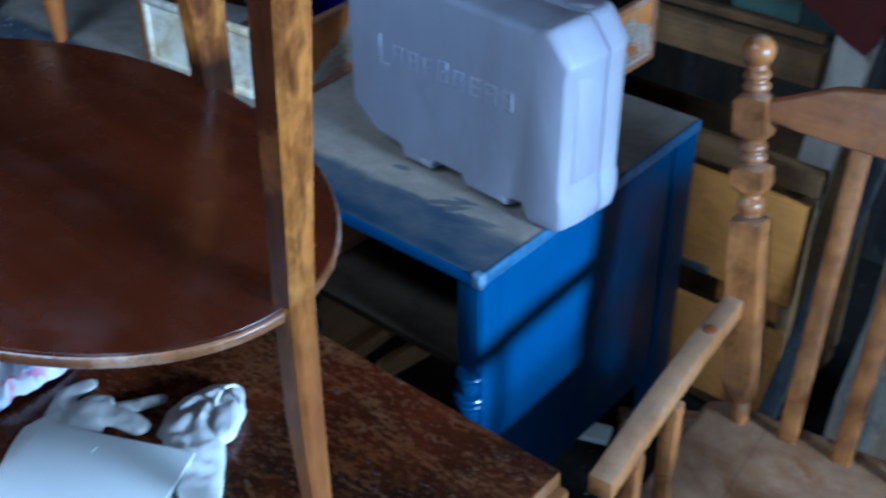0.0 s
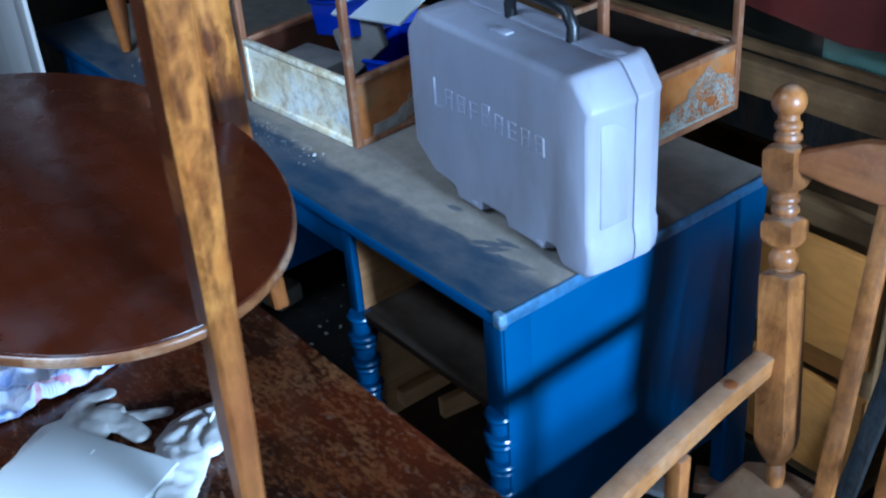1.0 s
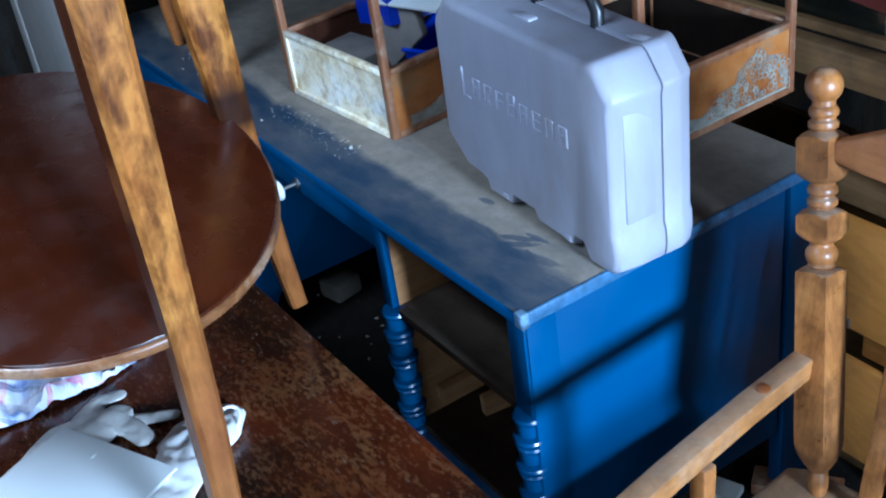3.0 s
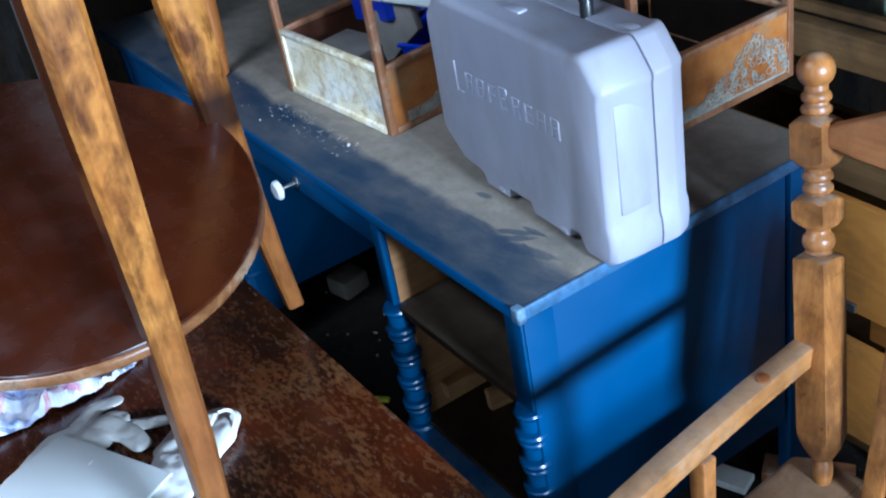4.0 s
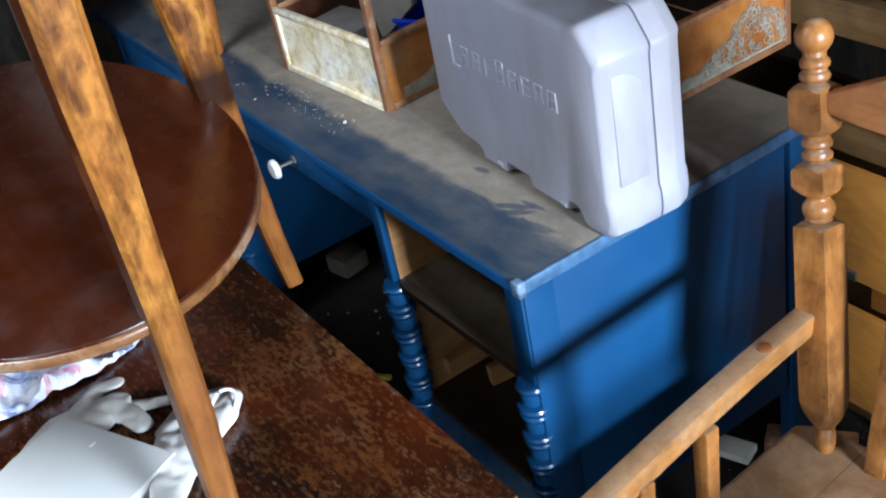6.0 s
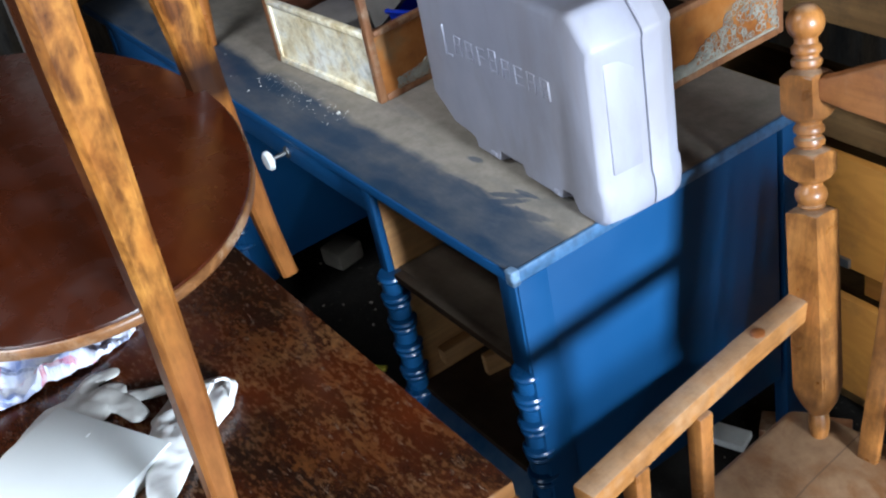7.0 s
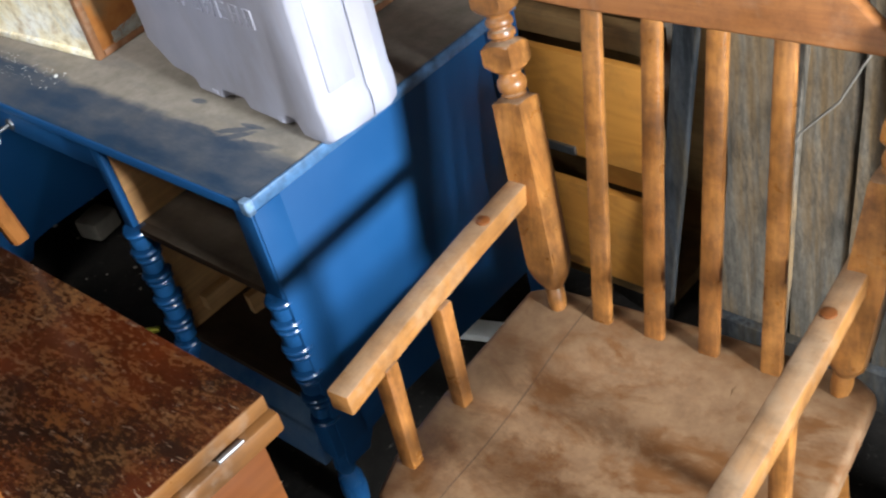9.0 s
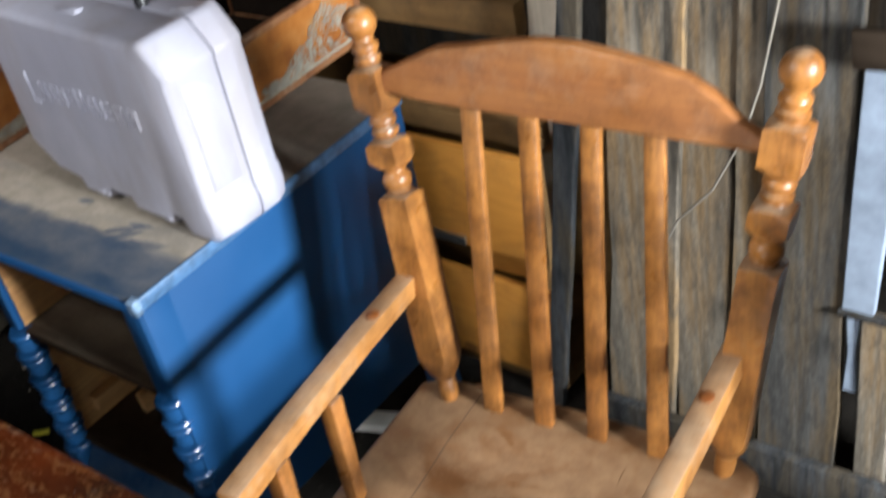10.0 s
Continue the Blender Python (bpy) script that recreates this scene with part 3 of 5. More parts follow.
def moved(bm, m):
    bmesh.ops.transform(bm, matrix=m, verts=bm.verts)
    return bm


def smooth_mesh(bm, name, material, smooth=True):
    me = bpy.data.meshes.new(name)
    bm.to_mesh(me)
    bm.free()
    me.materials.append(material)
    if smooth:
        areas = sorted(p.area for p in me.polygons)
        usual = areas[len(areas) // 2]
        flat = sum(1 for a in areas if a > 6 * usual)
        for p in me.polygons:
            # broad flat faces keep their own normal, bevels and turnings are smooth
            p.use_smooth = not (flat <= 24 and p.area > 6 * usual)
        me.set_sharp_from_angle(angle=radians(38))
    return me


def thing(name, at, label, category, group="", rz=0.0):
    """An empty at the base of a thing; its parts are built in its own coordinates."""
    ob = new(name)
    ob.empty_display_size = 0.05
    ob.matrix_world = pose(*at, 0, 0, rz)
    ob["base"] = list(at)
    return tagged(ob, label, category, group)


def part(name, bm, material, parent, label="", local=False):
    """One mesh under a thing or a part. Unless local, the mesh is given in world coordinates of an unturned thing."""
    if not local:
        top = parent
        while top.parent:
            top = top.parent
        bmesh.ops.translate(bm, vec=-Vector(top["base"]), verts=bm.verts)
    ob = new(name, smooth_mesh(bm, name, material))
    ob.parent = parent
    return tagged(ob, label)


def single(name, bm, material, label, category, group="", kind="", at=(0, 0, 0)):
    bmesh.ops.translate(bm, vec=-Vector(at), verts=bm.verts)
    ob = new(name, smooth_mesh(bm, name, material))
    ob.location = at
    return tagged(ob, label, category, group, kind)


# ---------- the shed ----------
X0, X1, Y0, Y1, TOP = -3.2, 3.4, -3.1, 1.55, 2.6


def board_wall(name, label, pieces):
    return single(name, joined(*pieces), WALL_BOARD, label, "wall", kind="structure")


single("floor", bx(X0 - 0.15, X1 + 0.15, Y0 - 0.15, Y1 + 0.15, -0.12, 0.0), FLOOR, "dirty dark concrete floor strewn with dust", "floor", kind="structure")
RX0, RX1, RY0, RY1 = -0.78, 0.38, -2.18, -1.02
single("ceiling", joined(bx(X0 - 0.15, RX0, Y0 - 0.15, Y1 + 0.15, TOP, TOP + 0.1), bx(RX1, X1 + 0.15, Y0 - 0.15, Y1 + 0.15, TOP, TOP + 0.1), bx(RX0, RX1, Y0 - 0.15, RY0, TOP, TOP + 0.1), bx(RX0, RX1, RY1, Y1 + 0.15, TOP, TOP + 0.1)), WALL_BOARD, "dark boarded shed ceiling with a roof light", "ceiling", kind="structure")
board_wall("wall_north", "dark weathered board wall of the shed", [bx(X0, X1, Y1, Y1 + 0.1, 0, TOP)])
board_wall("wall_west", "dark weathered board wall of the shed", [bx(X0 - 0.1, X0, Y0 - 0.1, Y1 + 0.1, 0, TOP)])
board_wall("wall_east", "weathered board wall with a small window", [bx(X1, X1 + 0.1, Y0 - 0.1, -0.40, 0, TOP), bx(X1, X1 + 0.1, 0.14, Y1 + 0.1, 0, TOP), bx(X1, X1 + 0.1, -0.40, 0.14, 0, 1.3), bx(X1, X1 + 0.1, -0.40, 0.14, 1.7, TOP)])
board_wall("wall_south", "dark weathered board wall with a doorway", [bx(X0, 0.93, Y0 - 0.1, Y0, 0, TOP), bx(1.87, X1, Y0 - 0.1, Y0, 0, TOP), bx(0.93, 1.87, Y0 - 0.1, Y0, 1.98, TOP)])


# added out of view: blocks the east light from the desk's right end panel
board_wall("wall_partition", "unseen board added to shadow the desk's end panel", [bx(1.22, 1.27, 0.23, 0.45, 0, 1.0)])


# ---------- blue desk ----------
DX0, DD, DH = -1.90, 0.668, 0.76
desk = thing("desk", (-0.95, 0.33, 0.0), "bright blue painted pedestal desk with dusty top and missing drawers", "desk")
part("desktop", bx(DX0, 0.004, -0.006, DD, DH - 0.026, DH, 0.007, 3), BLUE_TOP, desk, "dusty blue desktop with wiped front edge")


part("front_lip", bx(DX0 + 0.001, -0.004, -0.0095, -0.0035, DH - 0.024, DH - 0.004, 0.0028), BLUE, desk, "rounded blue front lip")
part("worn_corner", bx(-0.013, 0.0074, -0.0104, 0.006, DH - 0.0275, DH + 0.0012, 0.004, 3), CHIPPED, desk, "chipped worn corner")
part("edge_strip", bx(-0.0005, 0.0066, -0.0075, DD - 0.004, DH - 0.0235, DH + 0.0006, 0.003), EDGE_WORN, desk, "worn blue edge strip")


def turned_column(x, y, z0, z1, s=1.0):
    """A short turned baluster between blocks."""
    h = z1 - z0
    prof = []
    turns = 5
    for k in range(turns):
        a = k / turns
        prof += [(0.0145, a), (0.0275, a + 0.006), (0.0300, a + 0.020), (0.0275, a + 0.034), (0.0165, a + 0.042), (0.0165, a + 0.050), (0.0218, a + 0.058), (0.0228, a + 0.095), (0.0218, a + 0.132), (0.0160, a + 0.140), (0.0160, a + 0.147), (0.0255, a + 0.154), (0.0275, a + 0.168), (0.0255, a + 0.182), (0.0145, a + 0.190)]
    prof.append((0.022, 1.0))
    return lathe((x, y, z0), (0, 0, 1), [(r * s, f * h) for r, f in prof], 20)


def bulb_foot(x, y, top):
    prof = [(0.016, 0.0), (0.022, 0.012), (0.026, 0.05), (0.024, 0.085), (0.016, 0.105), (0.021, 0.12), (0.021, 0.132), (0.017, 0.145), (0.023, 0.165), (0.023, top)]
    return lathe((x, y, 0.0), (0, 0, 1), prof, 18)


def pedestal(x0, x1, open_front):
    side = [(0.0, 0.735), (0.575, 0.735), (0.575, 0.175), (0.12, 0.175), (0.075, 0.168), (0.055, 0.13), (0.0, 0.13)]
    for xa, xb, inner in ((x1 - 0.020, x1, False), (x0, x0 + 0.020, True)):
        part("side_panel", prism(side, 0, xa, xb, 0.002), BLUE, desk)
        part("back_post", bx(xa - 0.004 if inner else xa - 0.01, xb + 0.004, 0.585, DD - 0.008, 0.0, 0.735, 0.004), BLUE, desk)
    if open_front:
        part("side_stile", bx(x1 - 0.001, x1 + 0.0024, 0.001, 0.058, 0.175, 0.7335, 0.0012), BLUE, desk)
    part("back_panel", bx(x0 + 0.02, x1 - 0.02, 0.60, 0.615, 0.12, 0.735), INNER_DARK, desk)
    for xc in (x0 + 0.024, x1 - 0.024):
        slim = open_front and xc < x0 + 0.1
        part("front_stile", bx(xc - 0.022, xc + (0.006 if slim else 0.0225), -0.003, 0.012 if slim else 0.03, 0.552, 0.734, 0.003), BLUE, desk)
        part("baluster", turned_column(xc, 0.004, 0.252, 0.552), BLUE_GLOSS, desk)
        part("corner_block", bx(xc - 0.022, xc + 0.0225, -0.018, 0.03, 0.165, 0.252, 0.004), BLUE, desk)
        part("bulb_foot", bulb_foot(xc, 0.005, 0.166), BLUE_GLOSS, desk)
    if open_front:
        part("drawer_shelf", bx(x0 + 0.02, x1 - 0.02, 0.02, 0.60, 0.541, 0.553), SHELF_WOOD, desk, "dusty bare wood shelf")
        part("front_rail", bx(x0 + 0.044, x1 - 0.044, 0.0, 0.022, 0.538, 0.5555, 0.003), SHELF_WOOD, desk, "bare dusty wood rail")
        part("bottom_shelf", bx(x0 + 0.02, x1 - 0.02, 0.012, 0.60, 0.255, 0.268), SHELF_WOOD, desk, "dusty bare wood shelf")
        part("lower_rail", prism([(0.030, 0.262), (0.034, 0.262), (0.034, 0.13), (-0.024, 0.13), (-0.024, 0.196), (-0.016, 0.208), (-0.010, 0.210), (-0.004, 0.222)], 0, x0 + 0.044, x1 - 0.044, 0.004), BLUE_DUSTY, desk)
        part("inner_lining", bx(x0 + 0.0205, x0 + 0.029, 0.0125, 0.50, 0.27, 0.730), PINE_RAW, desk, "bare unpainted wood lining")
        part("drawer_runner", bx(x0 + 0.03, x0 + 0.055, 0.06, 0.50, 0.30, 0.335, 0.003), PINE_RAW, desk)
        part("drawer_runner", bx(x0 + 0.03, x0 + 0.05, 0.22, 0.56, 0.553, 0.62, 0.003), PINE_RAW, desk)
        part("drawer_runner", bx(x1 - 0.05, x1 - 0.021, 0.03, 0.56, 0.30, 0.33, 0.003), PINE_RAW, desk)
        part("loose_slat", bar((x0 + 0.10, 0.12, 0.283), (x0 + 0.16, 0.52, 0.30), 0.06, 0.02, 0.003), PINE_RAW, desk)
    else:
        for za, zb in ((0.56, 0.73), (0.27, 0.545)):
            d = part("drawer_front", bx(x0 + 0.046, x1 - 0.046, -0.004, 0.018, za, zb, 0.004), BLUE, desk)
            knob(((x0 + x1) / 2, -0.004, (za + zb) / 2), d)
        part("lower_rail", bx(x0 + 0.044, x1 - 0.044, 0.0, 0.02, 0.17, 0.262, 0.003), BLUE, desk)


def knob(at, parent):
    x, y, z = at
    stem = part("knob", lathe((x, y - 0.052, z), (0, 1, 0), [(0.004, -0.001), (0.017, 0.0), (0.0215, 0.005), (0.021, 0.011), (0.012, 0.016), (0.006, 0.019)], 20), PORCELAIN, parent, "white porcelain knob")
    part("knob_stem", lathe((x, y - 0.036, z), (0, 1, 0), [(0.0045, 0.0), (0.0045, 0.03), (0.012, 0.032), (0.013, 0.037)], 14), STEEL, stem, "dull steel stem")


pedestal(-0.455, 0.0, True)
pedestal(-1.76, -1.205, False)
mid = part("centre_drawer", bx(-1.203, -0.457, 0.014, 0.034, 0.655, 0.733, 0.004), BLUE, desk)
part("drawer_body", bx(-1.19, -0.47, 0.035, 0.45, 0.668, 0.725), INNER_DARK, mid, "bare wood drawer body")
knob((-0.790, 0.014, 0.678), mid)

rng = random.Random(4)


def crumbs(n, x0, x1, y0, y1, z, small, big):
    out = []
    for _ in range(n):
        b = bmesh.new()
        s = rng.uniform(small, big)
        bmesh.ops.create_icosphere(b, subdivisions=1, radius=s)
        for v in b.verts:
            v.co *= rng.uniform(0.6, 1.25)
        wide, flat = rng.uniform(0.7, 1.9), rng.uniform(0.4, 0.8)
        for v in b.verts:
            v.co.x, v.co.z = v.co.x * wide, v.co.z * flat
        bmesh.ops.rotate(b, cent=(0, 0, 0), matrix=Matrix.Rotation(rng.uniform(0, 6.3), 3, "Z"), verts=b.verts)
        cx, cy = rng.uniform(x0, x1), rng.uniform(y0, y1)
        out.append(moved(b, Matrix.Translation((cx, cy, z + s * 0.45))))
    return out


spill = crumbs(120, -1.0, -0.66, 0.06, 0.12, DH, 0.0004, 0.0012) + crumbs(16, -1.5, -0.9, 0.03, 0.10, DH, 0.0008, 0.0022) + crumbs(1, -0.688, -0.687, 0.10, 0.101, DH, 0.0045, 0.005)
single("plaster_crumbs", joined(*spill), CRUMB, "white plaster crumbs scattered on the dusty desktop", "crumbs", kind="stuff")


# ---------- tool case ----------
case = thing("tool_case", (-0.21, 0.24, DH), "closed lavender grey plastic tool case standing on the desk", "tool case")
CASE = [(-0.462, 0.842), (-0.402, 0.796), (-0.350, 0.791), (-0.334, 0.786), (-0.328, 0.768), (-0.258, 0.768), (-0.250, 0.788), (-0.180, 0.788), (-0.172, 0.770), (-0.075, 0.770), (-0.066, 0.788), (-0.034, 0.788), (-0.018, 0.7608), (0.028, 0.7608), (0.043, 0.772), (0.047, 0.792), (0.046, 0.818), (0.0415, 0.828),
        (0.0435, 1.048), (0.0465, 1.058), (0.0445, 1.066), (0.0140, 1.104), (0.0060, 1.110), (-0.004, 1.111), (-0.020, 1.107), (-0.390, 1.107), (-0.412, 1.111), (-0.424, 1.106), (-0.458, 1.066), (-0.461, 1.056)]


def inset(points, d):
    cx = sum(p[0] for p in points) / len(points)
    cz = sum(p[1] for p in points) / len(points)
    return [(cx + (x - cx) * (1 - d / 0.24), cz + (z - cz) * (1 - d / 0.18)) for x, z in points]


def shell(y_seam, y_face, cut):
    """Half of the case: a rim at the seam, drawn in towards its face, with a wide chamfer down the end."""
    bm = bmesh.new()
    steps = [(0.0, 0.0015, 0.0), (0.03, 0.0, 0.0), (0.46, 0.0003, 0.0), (0.50, 0.0004, 0.02), (0.54, 0.0006, 0.09), (0.86, 0.0016, 0.8), (0.91, 0.0028, 0.95), (0.96, 0.0060, 1.0), (0.985, 0.0090, 1.0), (1.0, 0.013, 1.02)]
    loops = []
    for f, d, k in steps:
        y = y_seam + (y_face - y_seam) * f
        loops.append([bm.verts.new((x - cut * k * min(1.0, max(0.0, (x + 0.08) / 0.06)), y, z)) for x, z in inset(CASE, d)])
    n = len(CASE)
    for a, b in zip(loops, loops[1:]):
        for k in range(n):
            bm.faces.new((a[k], a[(k + 1) % n], b[(k + 1) % n], b[k]))
    bm.faces.new(loops[-1])
    bm.faces.new(loops[0][::-1])
    bmesh.ops.recalc_face_normals(bm, faces=bm.faces)
    return bm


front_shell = part("front_shell", shell(0.2500, 0.1570, 0.002), PLASTIC, case)
part("rear_shell", shell(0.2535, 0.3200, 0.012), PLASTIC, case)
part("seam", prism(inset(CASE, 0.0035), 1, 0.2496, 0.2540), PLASTIC_SHADE, case, "dark seam between the shells")
for xa, xb in ((-0.322, -0.264), (-0.166, -0.081)):
    part("foot", bx(xa, xb, 0.180, 0.305, DH, 0.7735, 0.004), PLASTIC, case)
for xa in (-0.276, -0.092):
    part("hinge_knuckle", lathe((xa, 0.1640, 0.782), (1, 0, 0), [(0.009, 0.0), (0.009, 0.014)], 12), PLASTIC, case)
part("end_panel", bx(0.0360, 0.0431, 0.181, 0.237, 0.852, 1.034, 0.0030), PLASTIC, case, "raised end panel")
for xa, ya in ((-0.252, 0.206), (-0.050, 0.272)):
    part("latch", bx(xa, xa + 0.045, ya - 0.010, ya + 0.010, 1.098, 1.1105, 0.004), PLASTIC, case)
HX = -0.118
part("handle", tube([(HX, 0.262, 1.098), (HX + 0.002, 0.262, 1.128), (HX - 0.015, 0.262, 1.152), (HX - 0.05, 0.262, 1.157), (HX - 0.11, 0.262, 1.157), (HX - 0.145, 0.262, 1.152), (HX - 0.162, 0.262, 1.128), (HX - 0.16, 0.262, 1.098)], 0.011, 12), BLACK_PLASTIC, case, "black plastic carrying handle")
# raised marking across the face, kept as plain boxed shapes
for k in range(9):
    left, wide, low, high = -0.374 + 0.0358 * k, 0.0225, 0.951, 0.985
    if k == 0:
        low, high = 0.940, 0.996
    elif k == 4:
        high = 0.992
    part("raised_stroke", bx(left, left + 0.0042, 0.1545, 0.1590, low, high, 0.0014), PLASTIC, front_shell)
    if k % 3:
        part("raised_stroke", bx(left + wide - 0.0042, left + wide, 0.1545, 0.1590, low, high, 0.0014), PLASTIC, front_shell)
    for z in (low, (low + high) / 2 - 0.002, high - 0.004)[(k % 2):] if k else (low,):
        part("raised_stroke", bx(left + 0.0043, left + wide - (0.0043 if k % 3 else 0.0), 0.1552, 0.1590, z, z + 0.004, 0.0012), PLASTIC, front_shell)


pivot = Vector((0.0, 0.20, 0.0))
case.matrix_world = Matrix.Translation(pivot) @ pose(0, 0, 0, 0, 0, -4.0) @ Matrix.Translation(-pivot) @ case.matrix_world


# ---------- open wooden frame boxes on the desk ----------
def frame_box(at, label, rz, size, panel_front, high, rear):
    """A shallow box with four corner posts that rise above it."""
    t = thing("frame_box", at, label, "wooden box", "frame boxes", rz)
    s, h = size, 0.148
    if panel_front is WHITEWASH:
        part("edge_bead", bx(0.0165, 0.027, 0.001, 0.0053, 0.0145, 0.134, 0.001), WHITEWASH, t, local=True)
    for sx in (0, 1):
        for sy in (0, 1):
            x, y = sx * (s - 0.016), sy * (s - 0.016)
            part("corner_post", bx(x, x + 0.016, y, y + 0.016, 0.0, high, 0.002), FRAME_WOOD, t, local=True)
    for y, mat in ((0.0055, panel_front), (s - 0.012, rear)):
        part("long_panel", bx(0.0162, s - 0.0162, y, y + 0.009, 0.004, h - 0.008), mat, t, local=True)
    for x, mat in ((0.003, rear), (s - 0.012, AMBER)):
        part("end_panel", bx(x, x + 0.009, 0.0162, s - 0.0162, 0.004, h - 0.008), mat, t, local=True)
    for z0, z1 in ((0.0, 0.014), (h - 0.013, h)):
        part("rail", bx(0.0165, s - 0.0165, -0.001, 0.015, z0, z1, 0.003), panel_front, t, local=True)
        part("rail", bx(0.0165, s - 0.0165, s - 0.015, s + 0.001, z0, z1, 0.002), FRAME_WOOD, t, local=True)
        part("rail", bx(-0.001, 0.015, 0.0165, s - 0.0165, z0, z1, 0.002), FRAME_WOOD, t, local=True)
        part("rail", bx(s - 0.015, s + 0.001, 0.0165, s - 0.0165, z0, z1, 0.002), FRAME_WOOD, t, local=True)
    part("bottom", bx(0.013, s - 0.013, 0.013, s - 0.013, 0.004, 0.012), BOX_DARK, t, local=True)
    for a, b in (((0.016, 0.008), (s - 0.016, 0.008)), ((0.016, s - 0.008), (s - 0.016, s - 0.008)), ((0.008, 0.016), (0.008, s - 0.016)), ((s - 0.008, 0.016), (s - 0.008, s - 0.016))):
        part("top_rail", bar((*a, high - 0.008), (*b, high - 0.008), 0.014, 0.014, 0.002), FRAME_WOOD, t, local=True)
    return t


def lace_rings(s, y0, y1, face_x, seed):
    """Pale ring ornament stuck on the end panel in a rising cluster."""
    r = random.Random(seed)
    out = []
    n = 0
    while n < 190:
        y = r.uniform(y0, y1)
        f = (y - y0) / (y1 - y0)
        top = 0.035 + 0.085 * max(0.0, 1 - abs(f - 0.72) / 0.5)
        z = r.uniform(0.018, top)
        rad = r.uniform(0.0042, 0.0080)
        pts = [(face_x, y + rad * math.cos(a), z + rad * math.sin(a)) for a in [2 * math.pi * k / 10 for k in range(11)]]
        out.append(tube(pts, 0.0009, 5))
        n += 1
    return joined(*out)


box_a = frame_box((-1.04, 0.150, DH), "small wooden frame box with chalky white stained front panel", 4.0, 0.395, WHITEWASH, 0.50, BOX_RED)
part("lace_ornament", lace_rings(0.395, 0.05, 0.30, 0.3945, 3), LACE, box_a, "pale lacy ring ornament", local=True)
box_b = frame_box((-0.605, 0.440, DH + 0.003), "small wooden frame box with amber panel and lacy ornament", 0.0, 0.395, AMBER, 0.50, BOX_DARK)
part("bottom_bead", bx(0.3915, 0.3950, 0.030, 0.372, 0.0145, 0.0195, 0.001), LACE, box_b, "pale strip under the ornament", local=True)
part("lace_ornament", lace_rings(0.395, 0.09, 0.375, 0.3945, 8), LACE, box_b, "pale lacy ring ornament", local=True)


def open_bin(at, rx, ry, rz, w, d, h, label):
    t = thing("plastic_bin", (0, 0, 0), label, "storage bin")
    t.matrix_world = pose(*at, rx, ry, rz)
    t["base"] = [0, 0, 0]
    part("base", bx(0, w, 0, d, 0, 0.003), BLUE_PLASTIC, t)
    for b in (bx(0, w, 0, 0.003, 0.003, h), bx(0, w, d - 0.003, d, 0.003, h), bx(0, 0.003, 0.003, d - 0.003, 0.003, h), bx(w - 0.003, w, 0.003, d - 0.003, 0.003, h)):
        part("side", b, BLUE_PLASTIC, t)
    part("rim", joined(bx(-0.006, w + 0.006, -0.006, 0.004, h, h + 0.006, 0.002), bx(-0.006, w + 0.006, d - 0.004, d + 0.006, h, h + 0.006, 0.002), bx(-0.006, 0.004, 0.004, d - 0.004, h, h + 0.006, 0.002), bx(w - 0.004, w + 0.006, 0.004, d - 0.004, h, h + 0.006, 0.002)), BLUE_PLASTIC, t)
    return t


open_bin((-1.0, 0.33, 0.875), 0, -14, -8, 0.20, 0.16, 0.07, "royal blue plastic bin lying in the frame box")
open_bin((-0.80, 0.33, 0.79), 12, 0, 25, 0.12, 0.15, 0.08, "royal blue plastic bin tilted among scraps")
single("grey_carton", moved(bx(0, 0.15, 0, 0.10, 0, 0.088, 0.003), pose(-0.985, 0.205, 0.775, 0, 0, 10)), GREY_CARD, "grey cardboard carton tucked in the frame box", "carton")
single("paper_sheet", moved(bx(0, 0.22, 0, 0.16, 0, 0.006, 0.001), pose(-0.88, 0.30, 0.955, 22, -6, 6)), PAPER, "white card sheet lying on the blue bin", "paper")
single("grey_scrap", moved(prism([(0, 0), (0.13, 0.01), (0.15, 0.09), (0.02, 0.11)], 1, 0, 0.02, 0.003), pose(-0.835, 0.30, 0.82, -10, -38, 20)), GREY_CARD, "mottled grey metal scrap in the frame box", "scrap")


# ---------- wooden upright frame behind, on the desk ----------
rack = thing("wooden_rack", (-1.49, 0.11, DH), "orange brown wooden rack with round uprights on the desk", "rack")
for x in (-1.545, -1.265):
    part("upright", lathe((x, 0.092, DH), (0.02, 0, 1), [(0.008, 0.0), (0.0125, 0.003), (0.0160, 0.03), (0.0225, 0.10), (0.0265, 0.22), (0.0275, 0.40), (0.025, 0.62)], 20), LEG_ORANGE, rack)
part("top_rail", bar((-1.60, 0.092, DH + 0.63), (-1.18, 0.092, DH + 0.63), 0.03, 0.03, 0.004), LEG_ORANGE, rack)


# ---------- fold-over table ----------
table = thing("fold_over_table", (-0.30, -0.70, 0.0), "dark scuffed fold-over table with orange wooden edges", "table")
TX0, TX1, TY0, TY1, TH = -0.98, 0.350, -1.12, -0.275, 0.775
leaf = part("upper_leaf", bx(TX0, TX1, TY0, TY1, 0.7485, 0.7735, 0.003), TABLE_EDGE, table, "orange edged upper leaf")
part("veneer", bx(TX0 + 0.001, TX1 - 0.001, TY0 + 0.001, TY1 - 0.001, 0.7737, TH, 0.0006, 1), TABLE_TOP, leaf, "scuffed dark red brown top")
part("lower_leaf", bx(TX0, TX1 + 0.012, TY0, TY1 + 0.004, 0.714, 0.7465, 0.005), TABLE_EDGE, table, "orange varnished lower leaf")
hin = part("hinge", bx(TX1 + 0.0005, TX1 + 0.0095, -0.366, -0.328, 0.741, 0.7478, 0.0015), STEEL, table, "small steel hinge")
